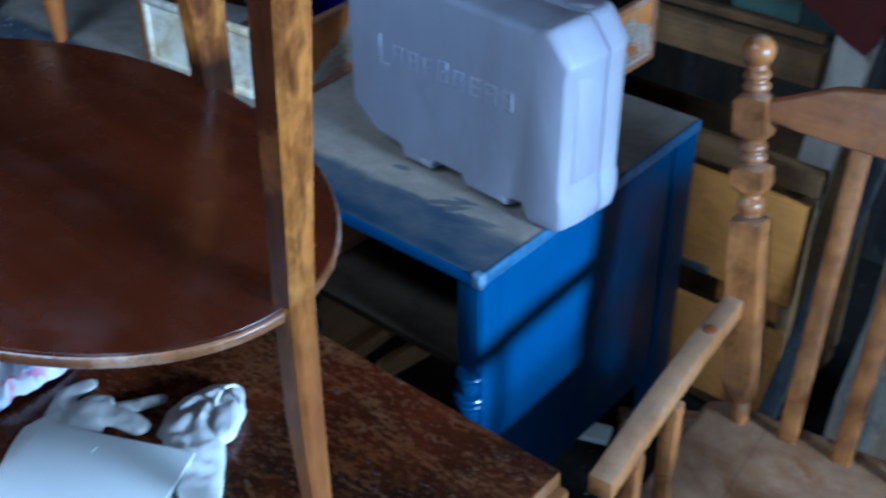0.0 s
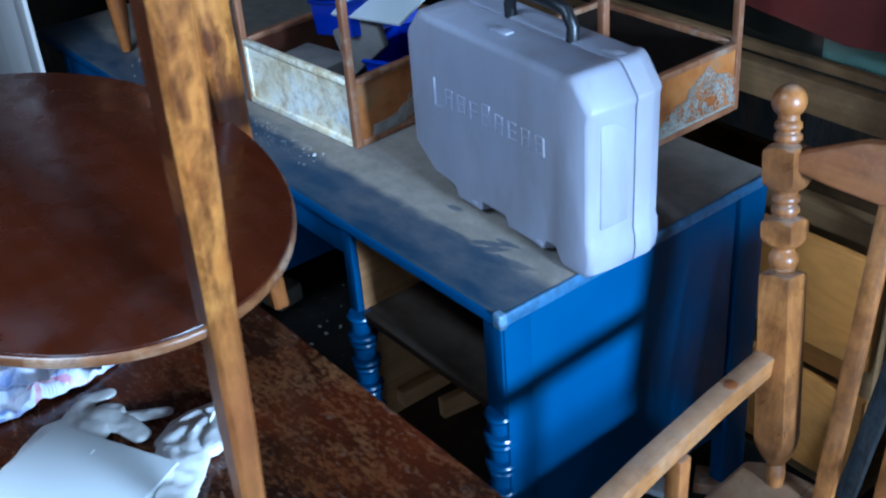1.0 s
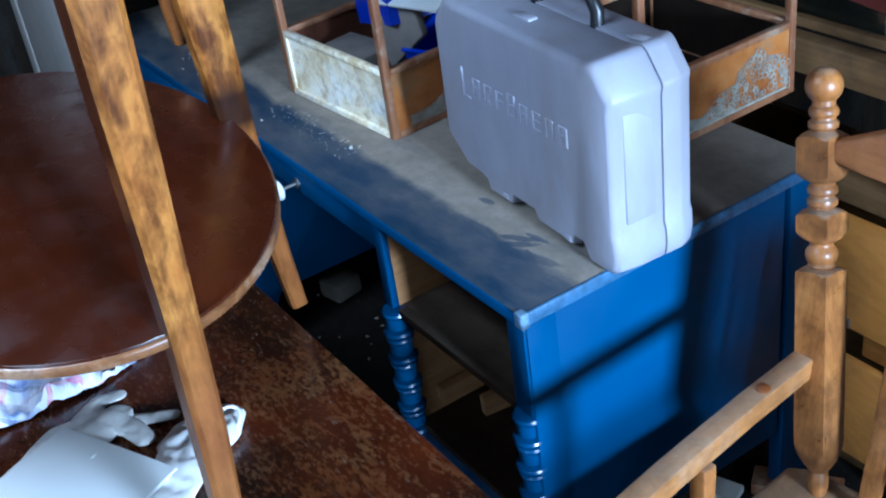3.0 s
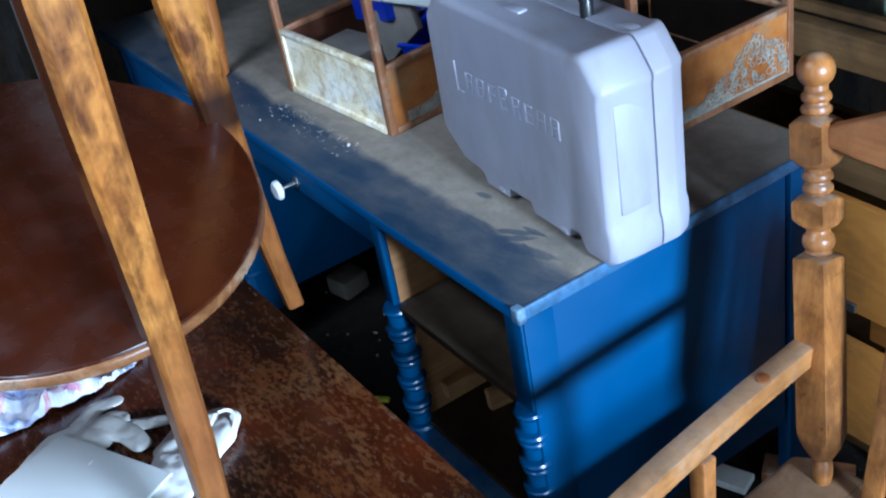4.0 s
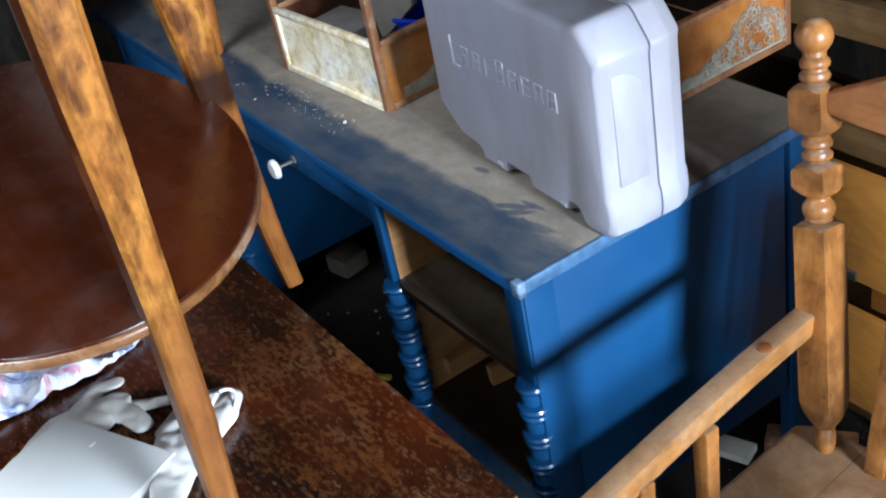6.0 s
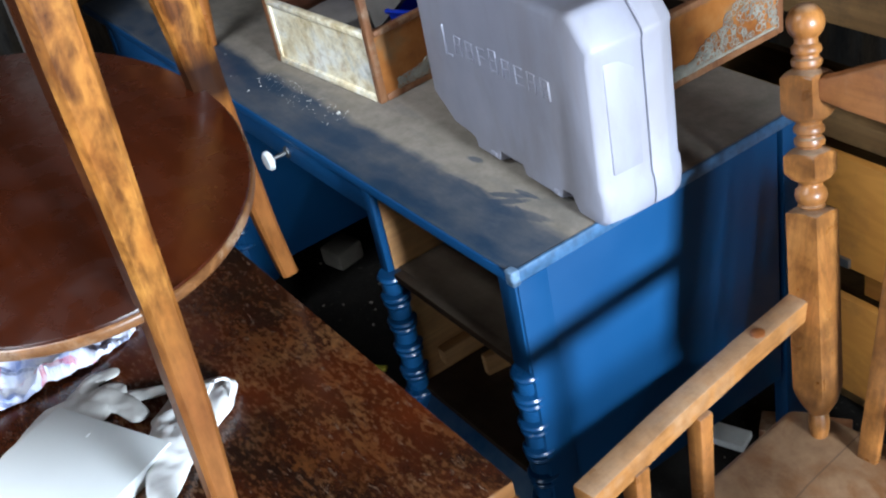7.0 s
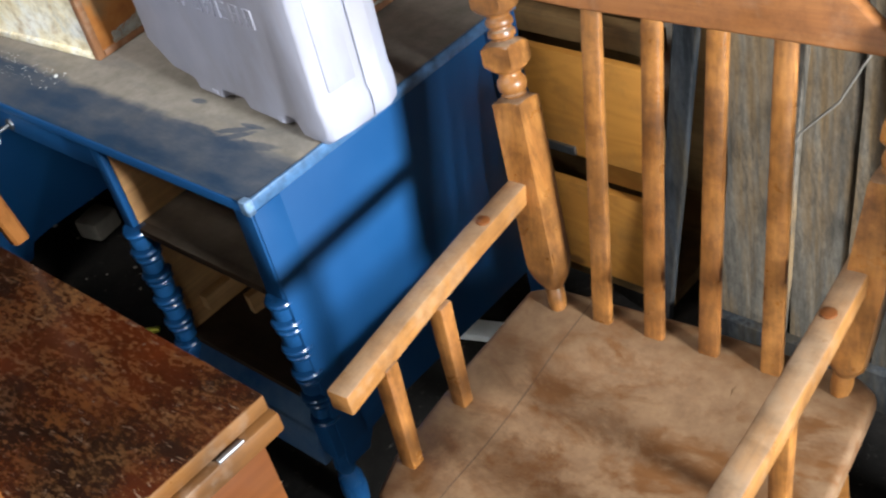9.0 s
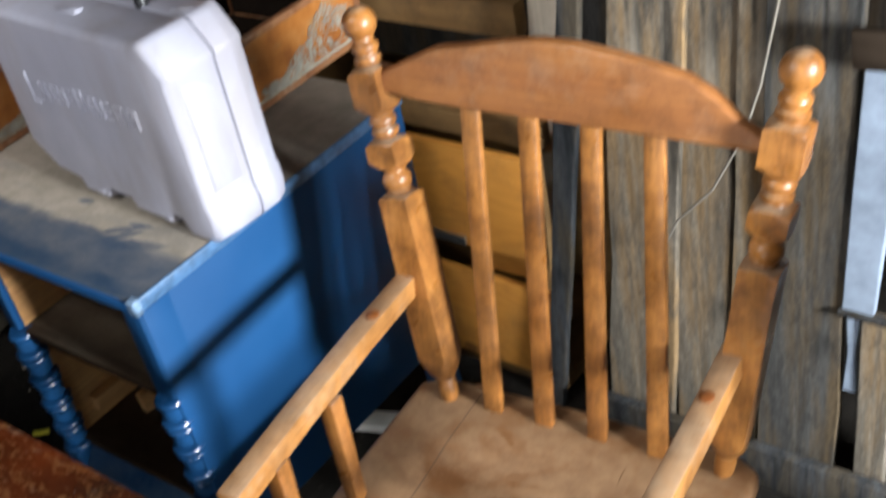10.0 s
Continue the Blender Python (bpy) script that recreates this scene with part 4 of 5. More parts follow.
part("hinge_pin", lathe((TX1 + 0.0085, -0.367, 0.7480), (0, 1, 0), [(0.0024, 0.0), (0.0024, 0.040)], 10), STEEL, hin)
part("apron", bx(TX1 - 0.035, TX1 - 0.012, TY0 + 0.05, TY1 - 0.02, 0.58, 0.7138, 0.002), TABLE_APRON, table)
part("apron", bx(TX0 + 0.012, TX0 + 0.035, TY0 + 0.05, TY1 - 0.02, 0.58, 0.7138, 0.002), TABLE_APRON, table)
part("apron", bx(TX0 + 0.035, TX1 - 0.035, TY1 - 0.045, TY1 - 0.022, 0.58, 0.7138, 0.002), TABLE_APRON, table)
part("apron", bx(TX0 + 0.035, TX1 - 0.035, TY0 + 0.052, TY0 + 0.075, 0.58, 0.7138, 0.002), TABLE_APRON, table)
for x in (TX0 + 0.04, TX1 - 0.04):
    for y in (TY0 + 0.08, TY1 - 0.05):
        part("leg", bar((x, y, 0.58), (x, y, 0.0), 0.05, 0.05, 0.004, 0.032, 0.032), TABLE_APRON, table)


# ---------- low chair standing on the table ----------
low_chair = thing("low_chair", (-0.15, -0.55, TH), "low wooden chair with dark polished oval seat standing on the table", "chair")
SX, SY, SA, SB, SZ = -0.222, -0.574, 0.443, 0.272, 1.137


def oval(a, b, n=72):
    return [(SX + a * math.cos(2 * math.pi * k / n), SY + b * math.sin(2 * math.pi * k / n)) for k in range(n)]


seat = part("seat", prism(oval(SA - 0.003, SB - 0.003), 2, SZ - 0.012, SZ, 0.0015), MAHOGANY, low_chair, "dark polished mahogany seat")
part("rim", prism(oval(SA, SB), 2, SZ - 0.017, SZ - 0.0035, 0.004, 3), RIM_WOOD, seat, "worn paler wooden rim")


def chair_post(stations, turn, stained=False):
    """A leg that runs on above the seat as a flat post; stations of (x, y, z, width, depth). One broad side may keep its dark stain above the seat."""
    bm = bmesh.new()
    c, s = math.cos(radians(turn)), math.sin(radians(turn))
    rings = []
    for x, y, z, w, d in stations:
        ring = []
        for k in range(16):
            a = 2 * math.pi * (k + 0.5) / 16
            m = max(abs(math.cos(a)), abs(math.sin(a)))
            f = min(1 / m, 1.33)
            p, q = math.cos(a) * f * w / 2, math.sin(a) * f * d / 2
            ring.append(bm.verts.new((x + c * p - s * q, y + s * p + c * q, z)))
        rings.append(ring)
    for a, b2 in zip(rings, rings[1:]):
        for k in range(16):
            bm.faces.new((a[k], a[(k + 1) % 16], b2[(k + 1) % 16], b2[k]))
    bm.faces.new(rings[0][::-1])
    bm.faces.new(rings[-1])
    bmesh.ops.recalc_face_normals(bm, faces=bm.faces)
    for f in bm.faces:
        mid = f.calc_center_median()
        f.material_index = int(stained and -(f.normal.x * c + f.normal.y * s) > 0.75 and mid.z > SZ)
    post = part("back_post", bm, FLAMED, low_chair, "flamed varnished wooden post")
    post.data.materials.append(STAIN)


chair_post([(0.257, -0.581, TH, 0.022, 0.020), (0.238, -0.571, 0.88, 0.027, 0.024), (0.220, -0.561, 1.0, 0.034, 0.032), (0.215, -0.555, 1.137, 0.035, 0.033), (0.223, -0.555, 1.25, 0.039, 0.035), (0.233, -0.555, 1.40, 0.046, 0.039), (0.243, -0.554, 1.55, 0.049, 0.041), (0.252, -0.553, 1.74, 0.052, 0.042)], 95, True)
chair_post([(-0.254, -0.250, TH, 0.026, 0.024), (-0.240, -0.266, 0.88, 0.029, 0.027), (-0.222, -0.286, 1.05, 0.038, 0.033), (-0.213, -0.297, 1.14, 0.047, 0.038), (-0.210, -0.300, 1.20, 0.050, 0.036), (-0.203, -0.308, 1.30, 0.058, 0.036), (-0.195, -0.318, 1.70, 0.062, 0.038)], 90)
part("crest_rail", bar((0.243, -0.553, 1.68), (-0.190, -0.318, 1.66), 0.022, 0.10, 0.008), FLAMED, low_chair)
for foot, knee in (((-0.62, -0.64, TH), (-0.56, -0.62, SZ - 0.017)), ((-0.24, -0.83, TH), (-0.23, -0.79, SZ - 0.017))):
    part("front_leg", bar(foot, knee, 0.028, 0.028, 0.005, 0.042, 0.042), LEG_ORANGE, low_chair)


# ---------- loose things on the table ----------
def crumple(points, h, seed, cuts=5, z=TH):
    """A soft flat thing with folds: outline filled, raised by folds, thin but with two sides."""
    r = random.Random(seed)
    bm = bmesh.new()
    vs = [bm.verts.new((x, y, 0)) for x, y in points]
    bm.faces.new(vs)
    bmesh.ops.triangulate(bm, faces=bm.faces)
    for _ in range(cuts):
        long_e = [e for e in bm.edges if e.calc_length() > 0.008]
        if not long_e:
            break
        bmesh.ops.subdivide_edges(bm, edges=long_e, cuts=1)
        bmesh.ops.triangulate(bm, faces=[f for f in bm.faces if len(f.verts) > 3])
    ox, oy = r.uniform(0, 9), r.uniform(0, 9)
    for v in bm.verts:
        p = Vector((v.co.x * 16 + ox, v.co.y * 16 + oy, seed))
        q = Vector((v.co.x * 46 + oy, v.co.y * 46 + ox, seed))
        rise = abs(noise.noise(p)) * 1.3 + abs(noise.noise(q)) * 0.45
        border = 0.35 if v.is_boundary else 1.0
        v.co.z = z + 0.002 + h * rise * border
        v.co.x += 0.004 * noise.noise(q)
        v.co.y += 0.004 * noise.noise(q + Vector((3, 1, 7)))
    bmesh.ops.recalc_face_normals(bm, faces=bm.faces)
    bmesh.ops.solidify(bm, geom=bm.faces[:], thickness=0.0012)
    return bm


def soft_lobe(path, radii, flat, seed, folds=0.003, z=TH):
    """A limp hollow limb of thin rubber lying flat: a round-ended tube pressed down and creased."""
    pts, rs = [], []
    for k in range(len(path) - 1):
        for f in (k2 / 9 for k2 in range(9)):
            pts.append(Vector((*path[k], 0)).lerp(Vector((*path[k + 1], 0)), f))
            rs.append(radii[k] + (radii[k + 1] - radii[k]) * f)
    pts.append(Vector((*path[-1], 0)))
    rs.append(radii[-1])
    tip, tail = (pts[0] - pts[1]).normalized(), (pts[-1] - pts[-2]).normalized()
    front = [(pts[0] + tip * rs[0] * a, rs[0] * b) for a, b in ((0.95, 0.25), (0.75, 0.66), (0.4, 0.92))]
    end = [(pts[-1] + tail * rs[-1] * a, rs[-1] * b) for a, b in ((0.4, 0.92), (0.75, 0.66), (0.95, 0.25))]
    full = front + list(zip(pts, rs)) + end
    bm = tube([q for q, _ in full], [r for _, r in full], 36)
    for v in bm.verts:
        q = Vector((v.co.x * 34, v.co.y * 34, seed))
        w = Vector((v.co.x * 95, v.co.y * 95, seed + 4))
        lift = max(0.0, v.co.z)
        v.co.z = z + 0.0015 + flat * (v.co.z + max(rs)) * 0.5 + folds * (1.6 - abs(noise.noise(q)) * 3.4 - abs(noise.noise(w)) * 1.7) * (0.25 + lift * 34)
        v.co.x += folds * noise.noise(q + Vector((5, 2, 1)))
        v.co.y += folds * noise.noise(q + Vector((1, 7, 3)))
    return bm


glove = thing("latex_glove", (-0.18, -0.62, TH), "limp milky latex glove with three loose fingers beside the white box", "glove", "latex gloves")
part("palm", soft_lobe([(-0.178, -0.583), (-0.172, -0.615), (-0.180, -0.655), (-0.156, -0.705), (-0.128, -0.765)], [0.028, 0.042, 0.038, 0.030, 0.024], 0.34, 2.0, 0.0014), LATEX_DULL, glove)
part("finger", soft_lobe([(-0.226, -0.560), (-0.231, -0.588), (-0.205, -0.618)], [0.0125, 0.0150, 0.0200], 0.55, 5.0, 0.001), LATEX_DULL, glove)
part("finger", soft_lobe([(-0.104, -0.566), (-0.138, -0.572), (-0.180, -0.592)], [0.0150, 0.0175, 0.0240], 0.62, 8.0, 0.001), LATEX_DULL, glove)
part("finger", soft_lobe([(-0.130, -0.515), (-0.141, -0.535), (-0.158, -0.562)], [0.0105, 0.0125, 0.0130], 0.55, 11.0, 0.001), LATEX_DULL, glove)
glove = thing("latex_glove", (-0.03, -0.53, TH), "crumpled bright white latex glove with a rolled open cuff", "glove", "latex gloves")
part("body", soft_lobe([(-0.070, -0.468), (-0.068, -0.490), (-0.048, -0.525), (-0.008, -0.556), (0.034, -0.582), (0.072, -0.606)], [0.025, 0.032, 0.038, 0.040, 0.030, 0.020], 0.50, 14.0, 0.0017), LATEX, glove)
part("fold", soft_lobe([(-0.098, -0.492), (-0.092, -0.520), (-0.070, -0.552)], [0.008, 0.010, 0.010], 1.1, 17.0, 0.0012), LATEX, glove)
part("fold", soft_lobe([(-0.058, -0.452), (-0.036, -0.474), (-0.012, -0.508)], [0.015, 0.021, 0.020], 1.0, 23.0, 0.0016), LATEX, glove)
part("cuff", moved(tube([(0.016 * math.cos(2 * math.pi * k / 20), 0.023 * math.sin(2 * math.pi * k / 20), 0.003 * math.sin(k)) for k in range(21)], 0.0024, 8), pose(-0.040, -0.470, TH + 0.022, 35, 25, 30)), LATEX, glove, "thin rolled cuff")
card = thing("card_box", (-0.03, -0.74, TH), "flat white card box lying on the dark table", "card box", rz=25.0)
part("tray", bx(-0.102, 0.102, -0.148, 0.148, 0.0, 0.019, 0.0015), PAPER, card, local=True)
part("lid", joined(bx(-0.105, 0.105, -0.151, 0.151, 0.0195, 0.026, 0.002), bx(-0.02, -0.016, 0.118, 0.128, 0.0255, 0.0268, 0.0005)), PAPER, card, local=True)
single("cloth", crumple([(-0.74, -0.90), (-0.70, -0.62), (-0.52, -0.50), (-0.37, -0.465), (-0.30, -0.49), (-0.273, -0.56), (-0.270, -0.65), (-0.276, -0.73), (-0.32, -0.775), (-0.45, -0.85)], 0.045, 11, 7), CLOTH, "crumpled pale cotton cloth with blue and red checks", "cloth")


# ---------- armchair ----------
arm_chair = thing("armchair", (0.564, 0.281, 0.0), "honey coloured wooden spindle armchair with dusty seat", "armchair", rz=5.5)
SEATZ = 0.472
outline = [(-0.285, 0.022), (-0.25, 0.045), (0.0, 0.052), (0.25, 0.045), (0.285, 0.022), (0.293, -0.17), (0.290, -0.36), (0.27, -0.43), (0.20, -0.462), (0.0, -0.475), (-0.20, -0.462), (-0.262, -0.432), (-0.282, -0.36), (-0.287, -0.17)]


def saddle():
    """A plank seat with softly rounded edges and a shallow hollow."""
    bm = prism(outline, 2, SEATZ - 0.038, SEATZ, 0.010, 3)
    tops = [f for f in bm.faces if f.normal.z > 0.95 and f.calc_area() > 0.05]
    bmesh.ops.triangulate(bm, faces=tops)
    for _ in range(5):
        e = [e for e in bm.edges if e.calc_length() > 0.03 and all(v.co.z > SEATZ - 0.002 for v in e.verts)]
        bmesh.ops.subdivide_edges(bm, edges=e, cuts=1)
        bmesh.ops.triangulate(bm, faces=[f for f in bm.faces if len(f.verts) > 4])
    for v in bm.verts:
        if v.co.z > SEATZ - 0.002:
            d = max(0.0, 1 - ((v.co.x / 0.25) ** 2 + ((v.co.y + 0.23) / 0.20) ** 2))
            v.co.z -= 0.012 * min(1.0, d * 1.6)
    return bm


part("seat", saddle(), SEAT_DUST, arm_chair, "dusty scuffed plank seat", local=True)

def block(h0, h1, s, small=0.0165, low=0.012, high=0.012):
    """Rings of a square block with turned shoulders."""
    big = s * 1.415
    up = [(small + (big - small) * math.sin(math.pi / 2 * k / 5), h0 + low * k / 5, s) for k in range(6)]
    down = [(small + (big - small) * math.sin(math.pi / 2 * k / 5), h1 - high * k / 5, s) for k in range(5, -1, -1)]
    return up + down


POST = ([(0.0120, -0.02), (0.0125, 0.0), (0.0145, 0.008), (0.0155, 0.020), (0.0145, 0.034)] + block(0.036, 0.357, 0.0255, 0.014, 0.05, 0.006)
        + [(0.0165, 0.358), (0.0195, 0.361), (0.0165, 0.364), (0.0205, 0.368), (0.0228, 0.376), (0.0215, 0.384), (0.0170, 0.389), (0.0160, 0.394)] + block(0.395, 0.445, 0.0255, 0.0165, 0.018, 0.012)
        + [(0.0155, 0.447), (0.0205, 0.450), (0.0212, 0.454), (0.0205, 0.458), (0.0165, 0.461), (0.0165, 0.464), (0.0205, 0.467), (0.0212, 0.471), (0.0205, 0.475), (0.0170, 0.479)] + block(0.483, 0.555, 0.0260, 0.0185, 0.016, 0.012)
        + [(0.0170, 0.557), (0.0205, 0.560), (0.0212, 0.564), (0.0205, 0.568), (0.0165, 0.571), (0.0165, 0.574), (0.0198, 0.577), (0.0205, 0.581), (0.0195, 0.586), (0.0155, 0.590)]
        + [(0.0258 * math.sin(math.radians(a)), 0.6175 - 0.0258 * math.cos(math.radians(a))) for a in (38, 52, 66, 80, 94, 108, 122, 136, 150, 162, 172)])
for sx in (-1, 1):
    base = Vector((-0.218 if sx < 0 else 0.238, 0.004, SEATZ))
    head = Vector((-0.326, 0.129, 1.062) if sx < 0 else (0.317, 0.092, 1.062))
    part("back_post", lathe(base, head - base, POST, 32), OAK_Z, arm_chair, "turned back post with ball finial", local=True)
    a0, a1 = Vector(((-0.269 if sx < 0 else 0.251), 0.062, 0.677)), Vector(((-0.256 if sx < 0 else 0.249), -0.440, 0.669))
    arm = part("arm", bar(a0, a1, 0.034, 0.034, 0.0035, 0.036, 0.036, 3, bow=(0.004 * sx, 0, 0.002)), OAK_Y, arm_chair, "worn armrest", local=True)
    part("dowel_plug", lathe((a0.lerp(a1, 0.27).x, a0.lerp(a1, 0.27).y, 0.6895), (0, 0, 1), [(0.0105, 0.0), (0.0105, 0.0065), (0.009, 0.0075)], 16), TABLE_APRON, arm, "darker round dowel plug", local=True)
    for y, w in ((-0.232, 0.024), (-0.362, 0.025)):
        part("arm_spindle", bar((0.247 * sx, y, SEATZ - 0.01), (0.253 * sx, y + 0.012, 0.660), w, w, 0.004, w + 0.004, w + 0.003), OAK_Z, arm_chair, local=True)
    for y, lean in ((-0.02, 0.05), (-0.40, -0.04)):
        part("leg", lathe((0.215 * sx, y, SEATZ - 0.037), (0.05 * sx, lean, -0.435), [(0.015, 0.0), (0.019, 0.06), (0.024, 0.14), (0.018, 0.20), (0.023, 0.23), (0.019, 0.27), (0.021, 0.36), (0.016, 0.441)], 16), OAK_Z, arm_chair, local=True)
for y in (0.0, -0.40):
    part("stretcher", lathe((-0.232, y, 0.20), (1, 0, 0), [(0.009, 0.0), (0.014, 0.23), (0.009, 0.464)], 12), OAK_Y, arm_chair, local=True)
for low, high, back in ((-0.136, -0.142, 0.101), (-0.046, -0.048, 0.096), (0.043, 0.047, 0.092), (0.140, 0.138, 0.087)):
    part("back_slat", bar((low, 0.002, SEATZ - 0.01), (high, back, 0.978), 0.032, 0.015, 0.0045, 0.030, 0.014, 3), OAK_Z, arm_chair, local=True)


def crest():
    """The arched rail by height over the seat, leaned back with the two posts, which do not lean alike."""
    top = [(-0.298, 0.527), (-0.276, 0.536), (-0.231, 0.558), (-0.194, 0.575), (-0.137, 0.585), (-0.073, 0.598), (-0.020, 0.605), (0.030, 0.605), (0.085, 0.599), (0.131, 0.592), (0.183, 0.582), (0.219, 0.563), (0.255, 0.533), (0.290, 0.514)]
    low = [(0.288, 0.500), (0.130, 0.499), (0.008, 0.498), (-0.080, 0.497), (-0.173, 0.496), (-0.240, 0.498), (-0.296, 0.503)]
    bm = prism(top + low, 1, -0.011, 0.011, 0.005, 3)
    for v in bm.verts:
        v.co.y += 0.004 + (0.18 - 0.10 * v.co.x) * v.co.z
        v.co.z += SEATZ
    return bm


part("crest_rail", crest(), OAK_X, arm_chair, "arched reddish crest rail", local=True)


# ---------- behind the desk and armchair ----------
def leaning_board(x0, x1, h, y, material, label, lean_x=0.06, lean_y=0.03, thick=0.022, name="grey_board", z0=0.0, notch=0.0):
    """An upright board with slightly uneven edges, leaning on the wall."""
    r = random.Random(int(x0 * 1000) + 5)
    n = max(2, round((h - z0) * 5))
    left = [(x0 + lean_x * (k / n) * h + r.uniform(-0.004, 0.004), z0 + (h - z0) * k / n) for k in range(n + 1)]
    right = [(x1 + lean_x * (k / n) * h + r.uniform(-0.004, 0.004), z0 + (h - z0) * k / n) for k in range(n + 1)]
    right[-1] = (right[-1][0], right[-1][1] - notch)
    bm = prism([(a, c) for a, c in left + right[::-1]], 1, y, y + thick, 0.002, 1)
    for v in bm.verts:
        v.co.y += lean_y * v.co.z
    return single(name, bm, material, label, "board", "boards behind the armchair", at=((x0 + x1) / 2, y, z0))


leaning_board(0.042, 0.120, 0.955, 0.930, PALE_PLANK, "pale bare wood plank standing upright", 0.105, 0.0, name="pale_plank", notch=0.012, z0=0.03)
leaning_board(0.186, 0.230, 1.9, 0.715, GREY_DARK, "narrow blue-grey weathered post standing upright", 0.145, thick=0.018, name="grey_post")
leaning_board(0.340, 0.478, 2.1, 0.73, GREY_BOARD, "wide weathered grey board leaning upright", 0.07)
leaning_board(0.484, 0.585, 2.1, 0.745, GREY_BOARD, "weathered grey board leaning upright", 0.05)
leaning_board(0.590, 0.652, 2.1, 0.740, GREY_BOARD, "narrow weathered grey board leaning upright", 0.045)
leaning_board(0.662, 0.806, 2.1, 0.728, GREY_STAINED, "wide weathered grey board with blue-grey stains", 0.02)
leaning_board(0.814, 0.868, 0.915, 0.722, BLUE_WHITE, "flaked blue-white painted board standing on a ledge", 0.02, thick=0.016, name="painted_board", notch=0.02, z0=0.452)
leaning_board(0.820, 0.840, 0.445, 0.728, BLUE_WHITE, "short flaked painted strip below the ledge", 0.0, thick=0.012, name="painted_strip", z0=0.27)
leaning_board(0.846, 0.90, 0.445, 0.722, GREY_BOARD, "short weathered grey board below the ledge", 0.0)
leaning_board(0.874, 0.985, 2.1, 0.745, GREY_STAINED, "wide weathered grey board leaning upright", 0.02)
leaning_board(0.990, 1.14, 2.1, 0.735, GREY_STAINED, "wide weathered grey board leaning upright", 0.02)
single("cross_batten", bx(0.808, 0.95, 0.728, 0.744, 0.443, 0.4535, 0.002), GREY_DARK, "thin grey ledge nailed across the boards", "batten")
single("brown_offcut_board", moved(bx(-0.01, 0.14, -0.008, 0.008, -0.03, 0.03, 0.003), pose(0.835, 0.712, 0.945, 0, -4, 0)), INNER_DARK, "short brown board nailed across the boards", "board")
single("skirting_board", bx(0.33, 1.5, 0.690, 0.714, 0.0, 0.10, 0.003), GREY_DARK, "low dark grey board lying along the base", "board")
single("cord", tube([(0.737, 0.735, 1.10), (0.712, 0.728, 1.0), (0.685, 0.722, 0.86), (0.655, 0.718, 0.76), (0.60, 0.716, 0.65), (0.535, 0.715, 0.575), (0.50, 0.716, 0.50)], 0.0022, 8), CORD, "thin white cord hanging over the grey boards", "cord")

crate = thing("pine_crate", (-0.1, 0.9, 0.0), "knotty pine slatted crate standing behind the desk", "crate")
for z0, z1 in ((0.36, 0.602), (0.045, 0.282)):
    part("slat", bx(-0.72, 0.212, 0.742, 0.762, z0, z1, 0.003), PINE, crate)
part("inner_rail", bx(0.04, 0.184, 0.768, 0.784, 0.288, 0.342, 0.002), PINE, crate)
part("top_rail", bx(-0.72, 0.212, 0.790, 0.83, 0.598, 0.648, 0.004), PINE_OLD, crate)
for x in (-0.71, -0.25, 0.185):
    part("batten", bx(x, x + 0.03, 0.763, 0.79, 0.03, 0.60, 0.002), PINE_OLD, crate)
part("back", bx(-0.72, 0.212, 1.10, 1.12, 0.03, 0.55), PINE_OLD, crate)
part("bottom", bx(-0.72, 0.212, 0.765, 1.10, 0.0, 0.03), PINE_OLD, crate)
part("metal_strip", bx(-0.14, 0.028, 0.7345, 0.7415, 0.364, 0.384, 0.001), STEEL, crate, "dull steel strap")

sash = thing("window_sash", (-0.6, 0.92, 0.60), "old window sash with greenish glass leaning behind the desk", "window sash")
part("bottom_rail", bx(-2.0, 0.128, 0.885, 0.925, 0.775, 0.848, 0.004), PINE_OLD, sash)
part("bead", bx(-2.0, 0.115, 0.927, 0.95, 0.850, 0.870, 0.003), PINE_OLD, sash)
part("pane", bx(-2.0, 0.185, 0.956, 0.960, 0.85, 1.7), GLASS, sash, "dusty greenish pane")
for x in (-2.04, -0.9, 0.138):
    part("stile", bx(x, x + 0.05, 0.9625 if x > 0 else 0.93, 0.99 if x > 0 else 0.97, 0.60, 1.75, 0.004), PINE_OLD, sash)
part("top_rail", bx(-2.0, 0.185, 0.93, 0.97, 1.70, 1.76, 0.004), PINE_OLD, sash)

single("pale_card", bx(-0.11, 0.035, 0.966, 0.972, 0.852, 1.05), plain("pale_green_card", (0.36, 0.42, 0.38), 0.7, mottle=0.3), "pale greenish card standing behind the glass", "card")


single("dark_card", prism([(0.040, 0.852), (0.130, 0.852), (0.165, 0.99), (0.048, 1.02)], 1, 0.968, 0.974), plain("blue_grey_card", (0.13, 0.15, 0.16), 0.7, mottle=0.4), "blue-grey card standing behind the glass", "card")


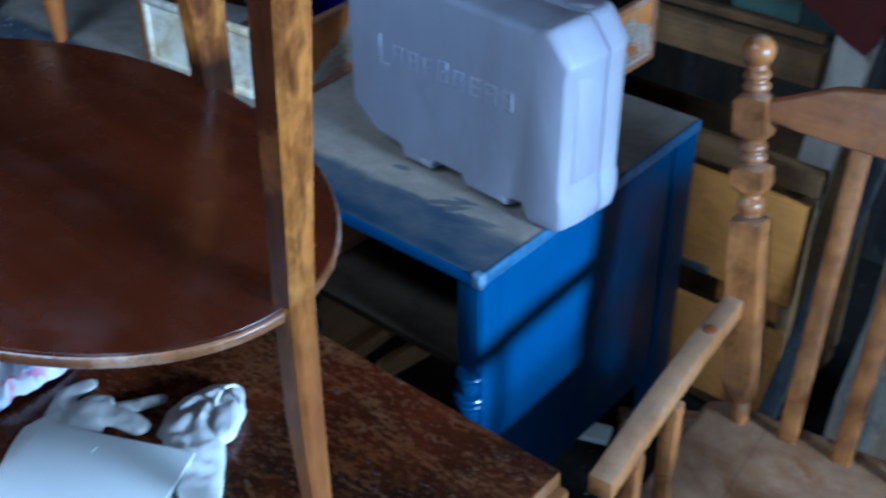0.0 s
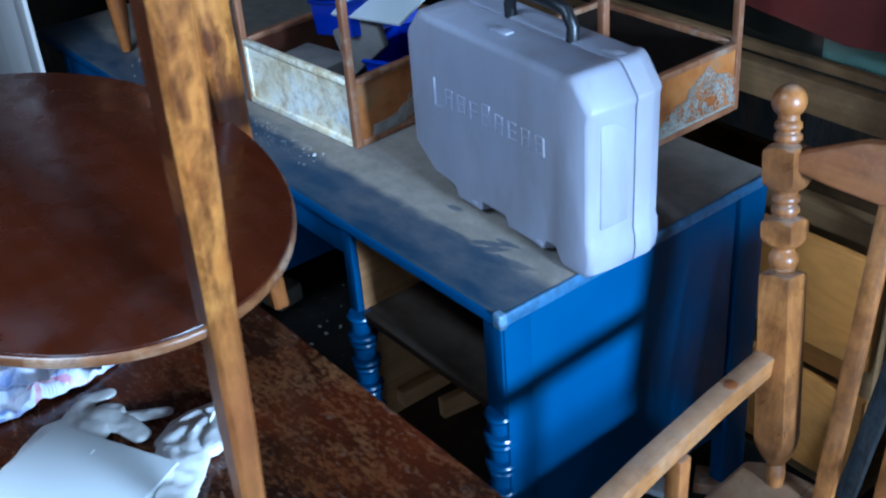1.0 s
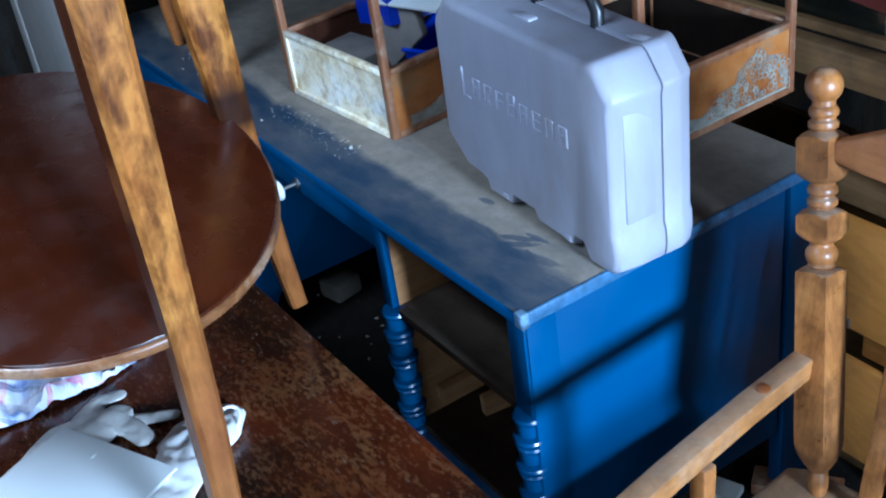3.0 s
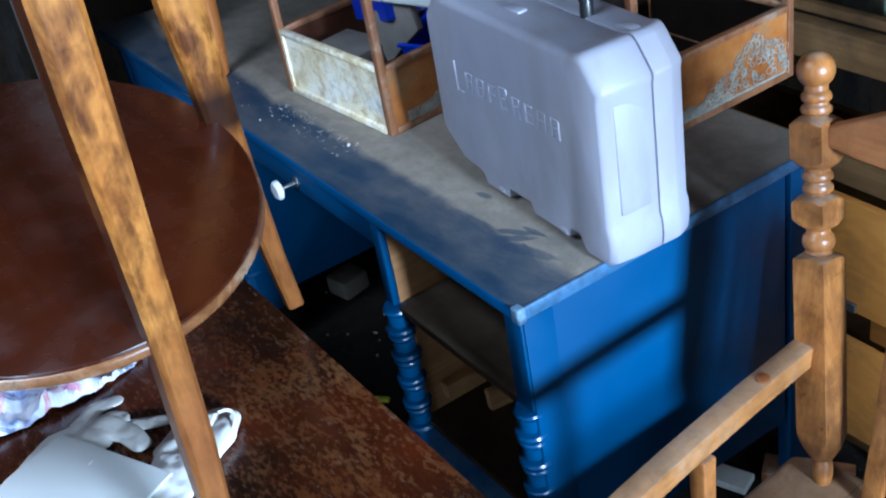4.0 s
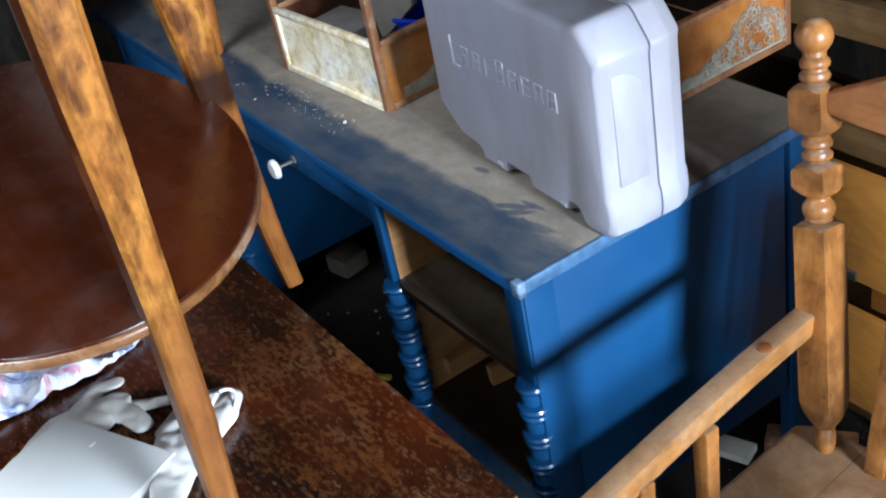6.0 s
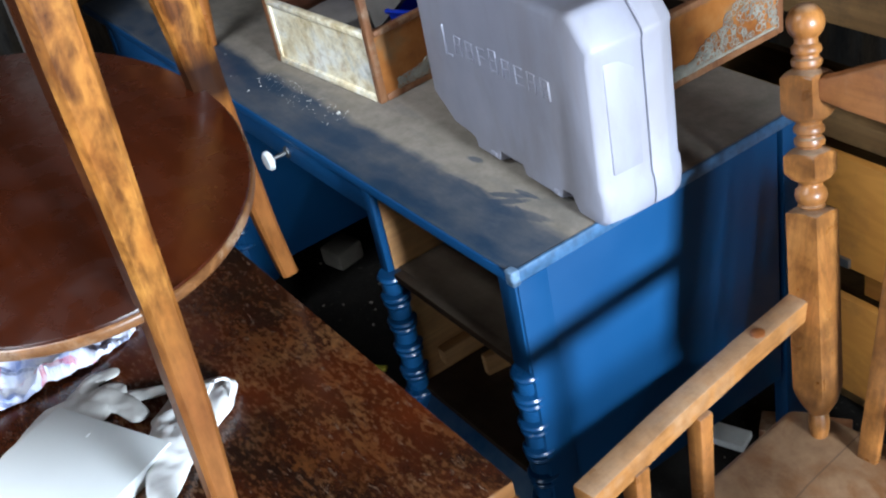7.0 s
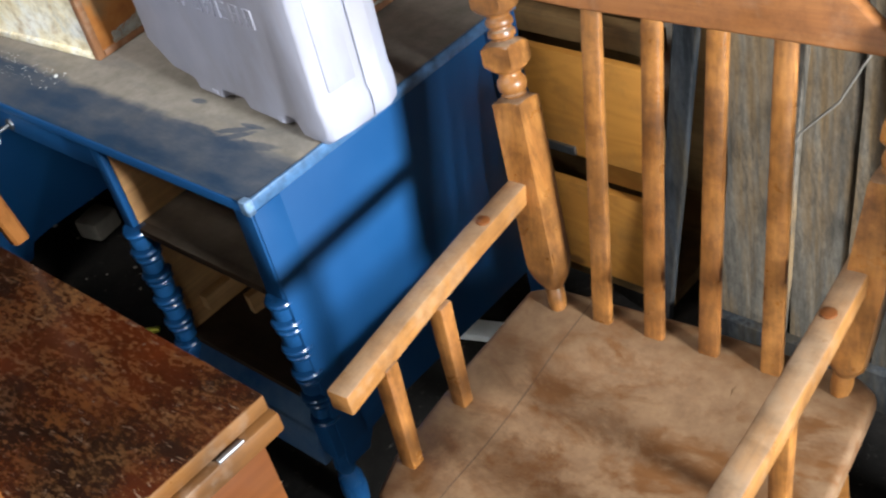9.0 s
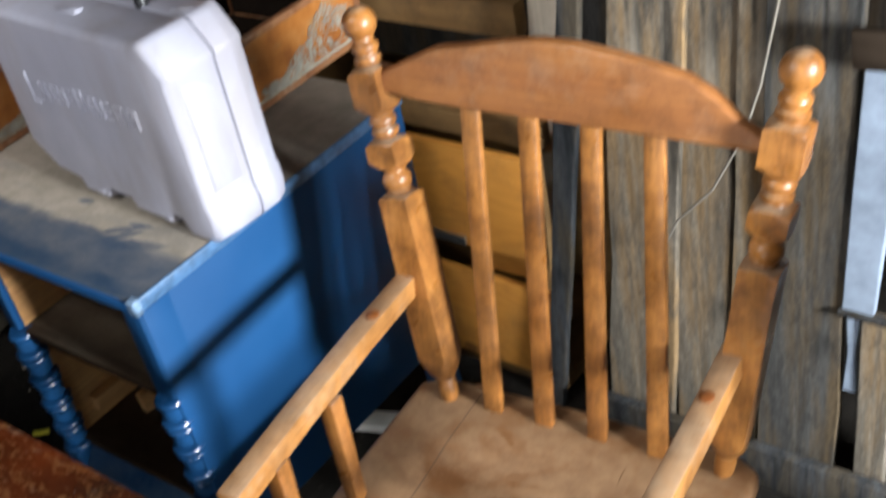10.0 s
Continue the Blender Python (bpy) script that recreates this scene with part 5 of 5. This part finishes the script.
def drape():
    """A hanging leather cover with a drooping lower edge, hung over the sash."""
    edge = [(-0.62, 1.02), (-0.45, 0.985), (-0.29, 0.962), (-0.13, 0.944), (-0.02, 0.932), (0.06, 0.934), (0.12, 0.905), (0.165, 0.884), (0.208, 0.868), (0.228, 0.90), (0.24, 0.96)]
    bm = bmesh.new()
    rows = 14
    grid = []
    for x, z in edge:
        col = []
        for k in range(rows + 1):
            f = k / rows
            zz = z + (1.775 - z) * f
            wave = 0.010 * math.sin(22 * x + 3 * f) + 0.008 * noise.noise(Vector((x * 9, f * 4, 2)))
            y = 0.900 + wave * (1 - f) + 0.030 * f
            col.append(bm.verts.new((x * (1 - 0.1 * f), y, zz)))
        col.append(bm.verts.new((x * 0.9, 0.985, 1.775)))
        col.append(bm.verts.new((x * 0.9, 0.992, 1.60)))
        grid.append(col)
    for a, b2 in zip(grid, grid[1:]):
        for k in range(len(a) - 1):
            bm.faces.new((a[k], b2[k], b2[k + 1], a[k + 1]))
    bmesh.ops.recalc_face_normals(bm, faces=bm.faces)
    bmesh.ops.solidify(bm, geom=bm.faces[:], thickness=0.006)
    return bm


single("leather_cover", drape(), RED_CLOTH, "dark red leather cover hanging over the old sash", "cover")


# ---------- tall panel beside the desk ----------
panel = thing("tall_panel", (-1.95, -0.11, 0.0), "pale limed wooden cupboard door panel standing upright", "panel")
part("stile", bx(-1.655, -1.583, -0.122, -0.110, 0.0, 2.0, 0.003), LIMED, panel)
part("stile", bx(-2.33, -2.255, -0.122, -0.110, 0.0, 2.0, 0.003), LIMED, panel)
part("field", bx(-2.255, -1.655, -0.119, -0.109, 0.05, 1.95, 0.001), LIMED, panel)

# ---------- floor clutter ----------
single("concrete_block", moved(bx(-0.042, 0.042, -0.045, 0.045, 0.0, 0.06, 0.010), pose(-1.325, 0.295, 0.0, 0, 0, 12)), CONCRETE, "pale broken concrete block on the floor under the desk", "block")
single("white_plank", moved(bx(-0.30, 0.05, -0.025, 0.025, 0.0, 0.018, 0.002), pose(-0.09, 0.50, 0.0, 0, 0, 20)), WHITE_PAINT, "short white painted plank end on the floor", "plank")
single("brown_offcut", moved(bx(-0.09, 0.09, -0.03, 0.03, 0.0, 0.03, 0.003), pose(0.02, 0.62, 0.0, 0, 0, 35)), FRAME_WOOD, "reddish brown wood offcut on the floor", "offcut")
single("yellow_clip", moved(bx(-0.020, 0.020, -0.007, 0.007, 0.0, 0.010, 0.002), pose(-0.842, 0.105, 0.0, 0, 0, 40)), YELLOW, "tiny yellow plastic clip on the floor", "clip")
single("floor_debris", joined(*crumbs(110, -1.6, 0.5, -0.25, 0.7, 0.0, 0.0015, 0.006)), CONCRETE, "loose grit and crumbs on the floor", "debris", kind="stuff")
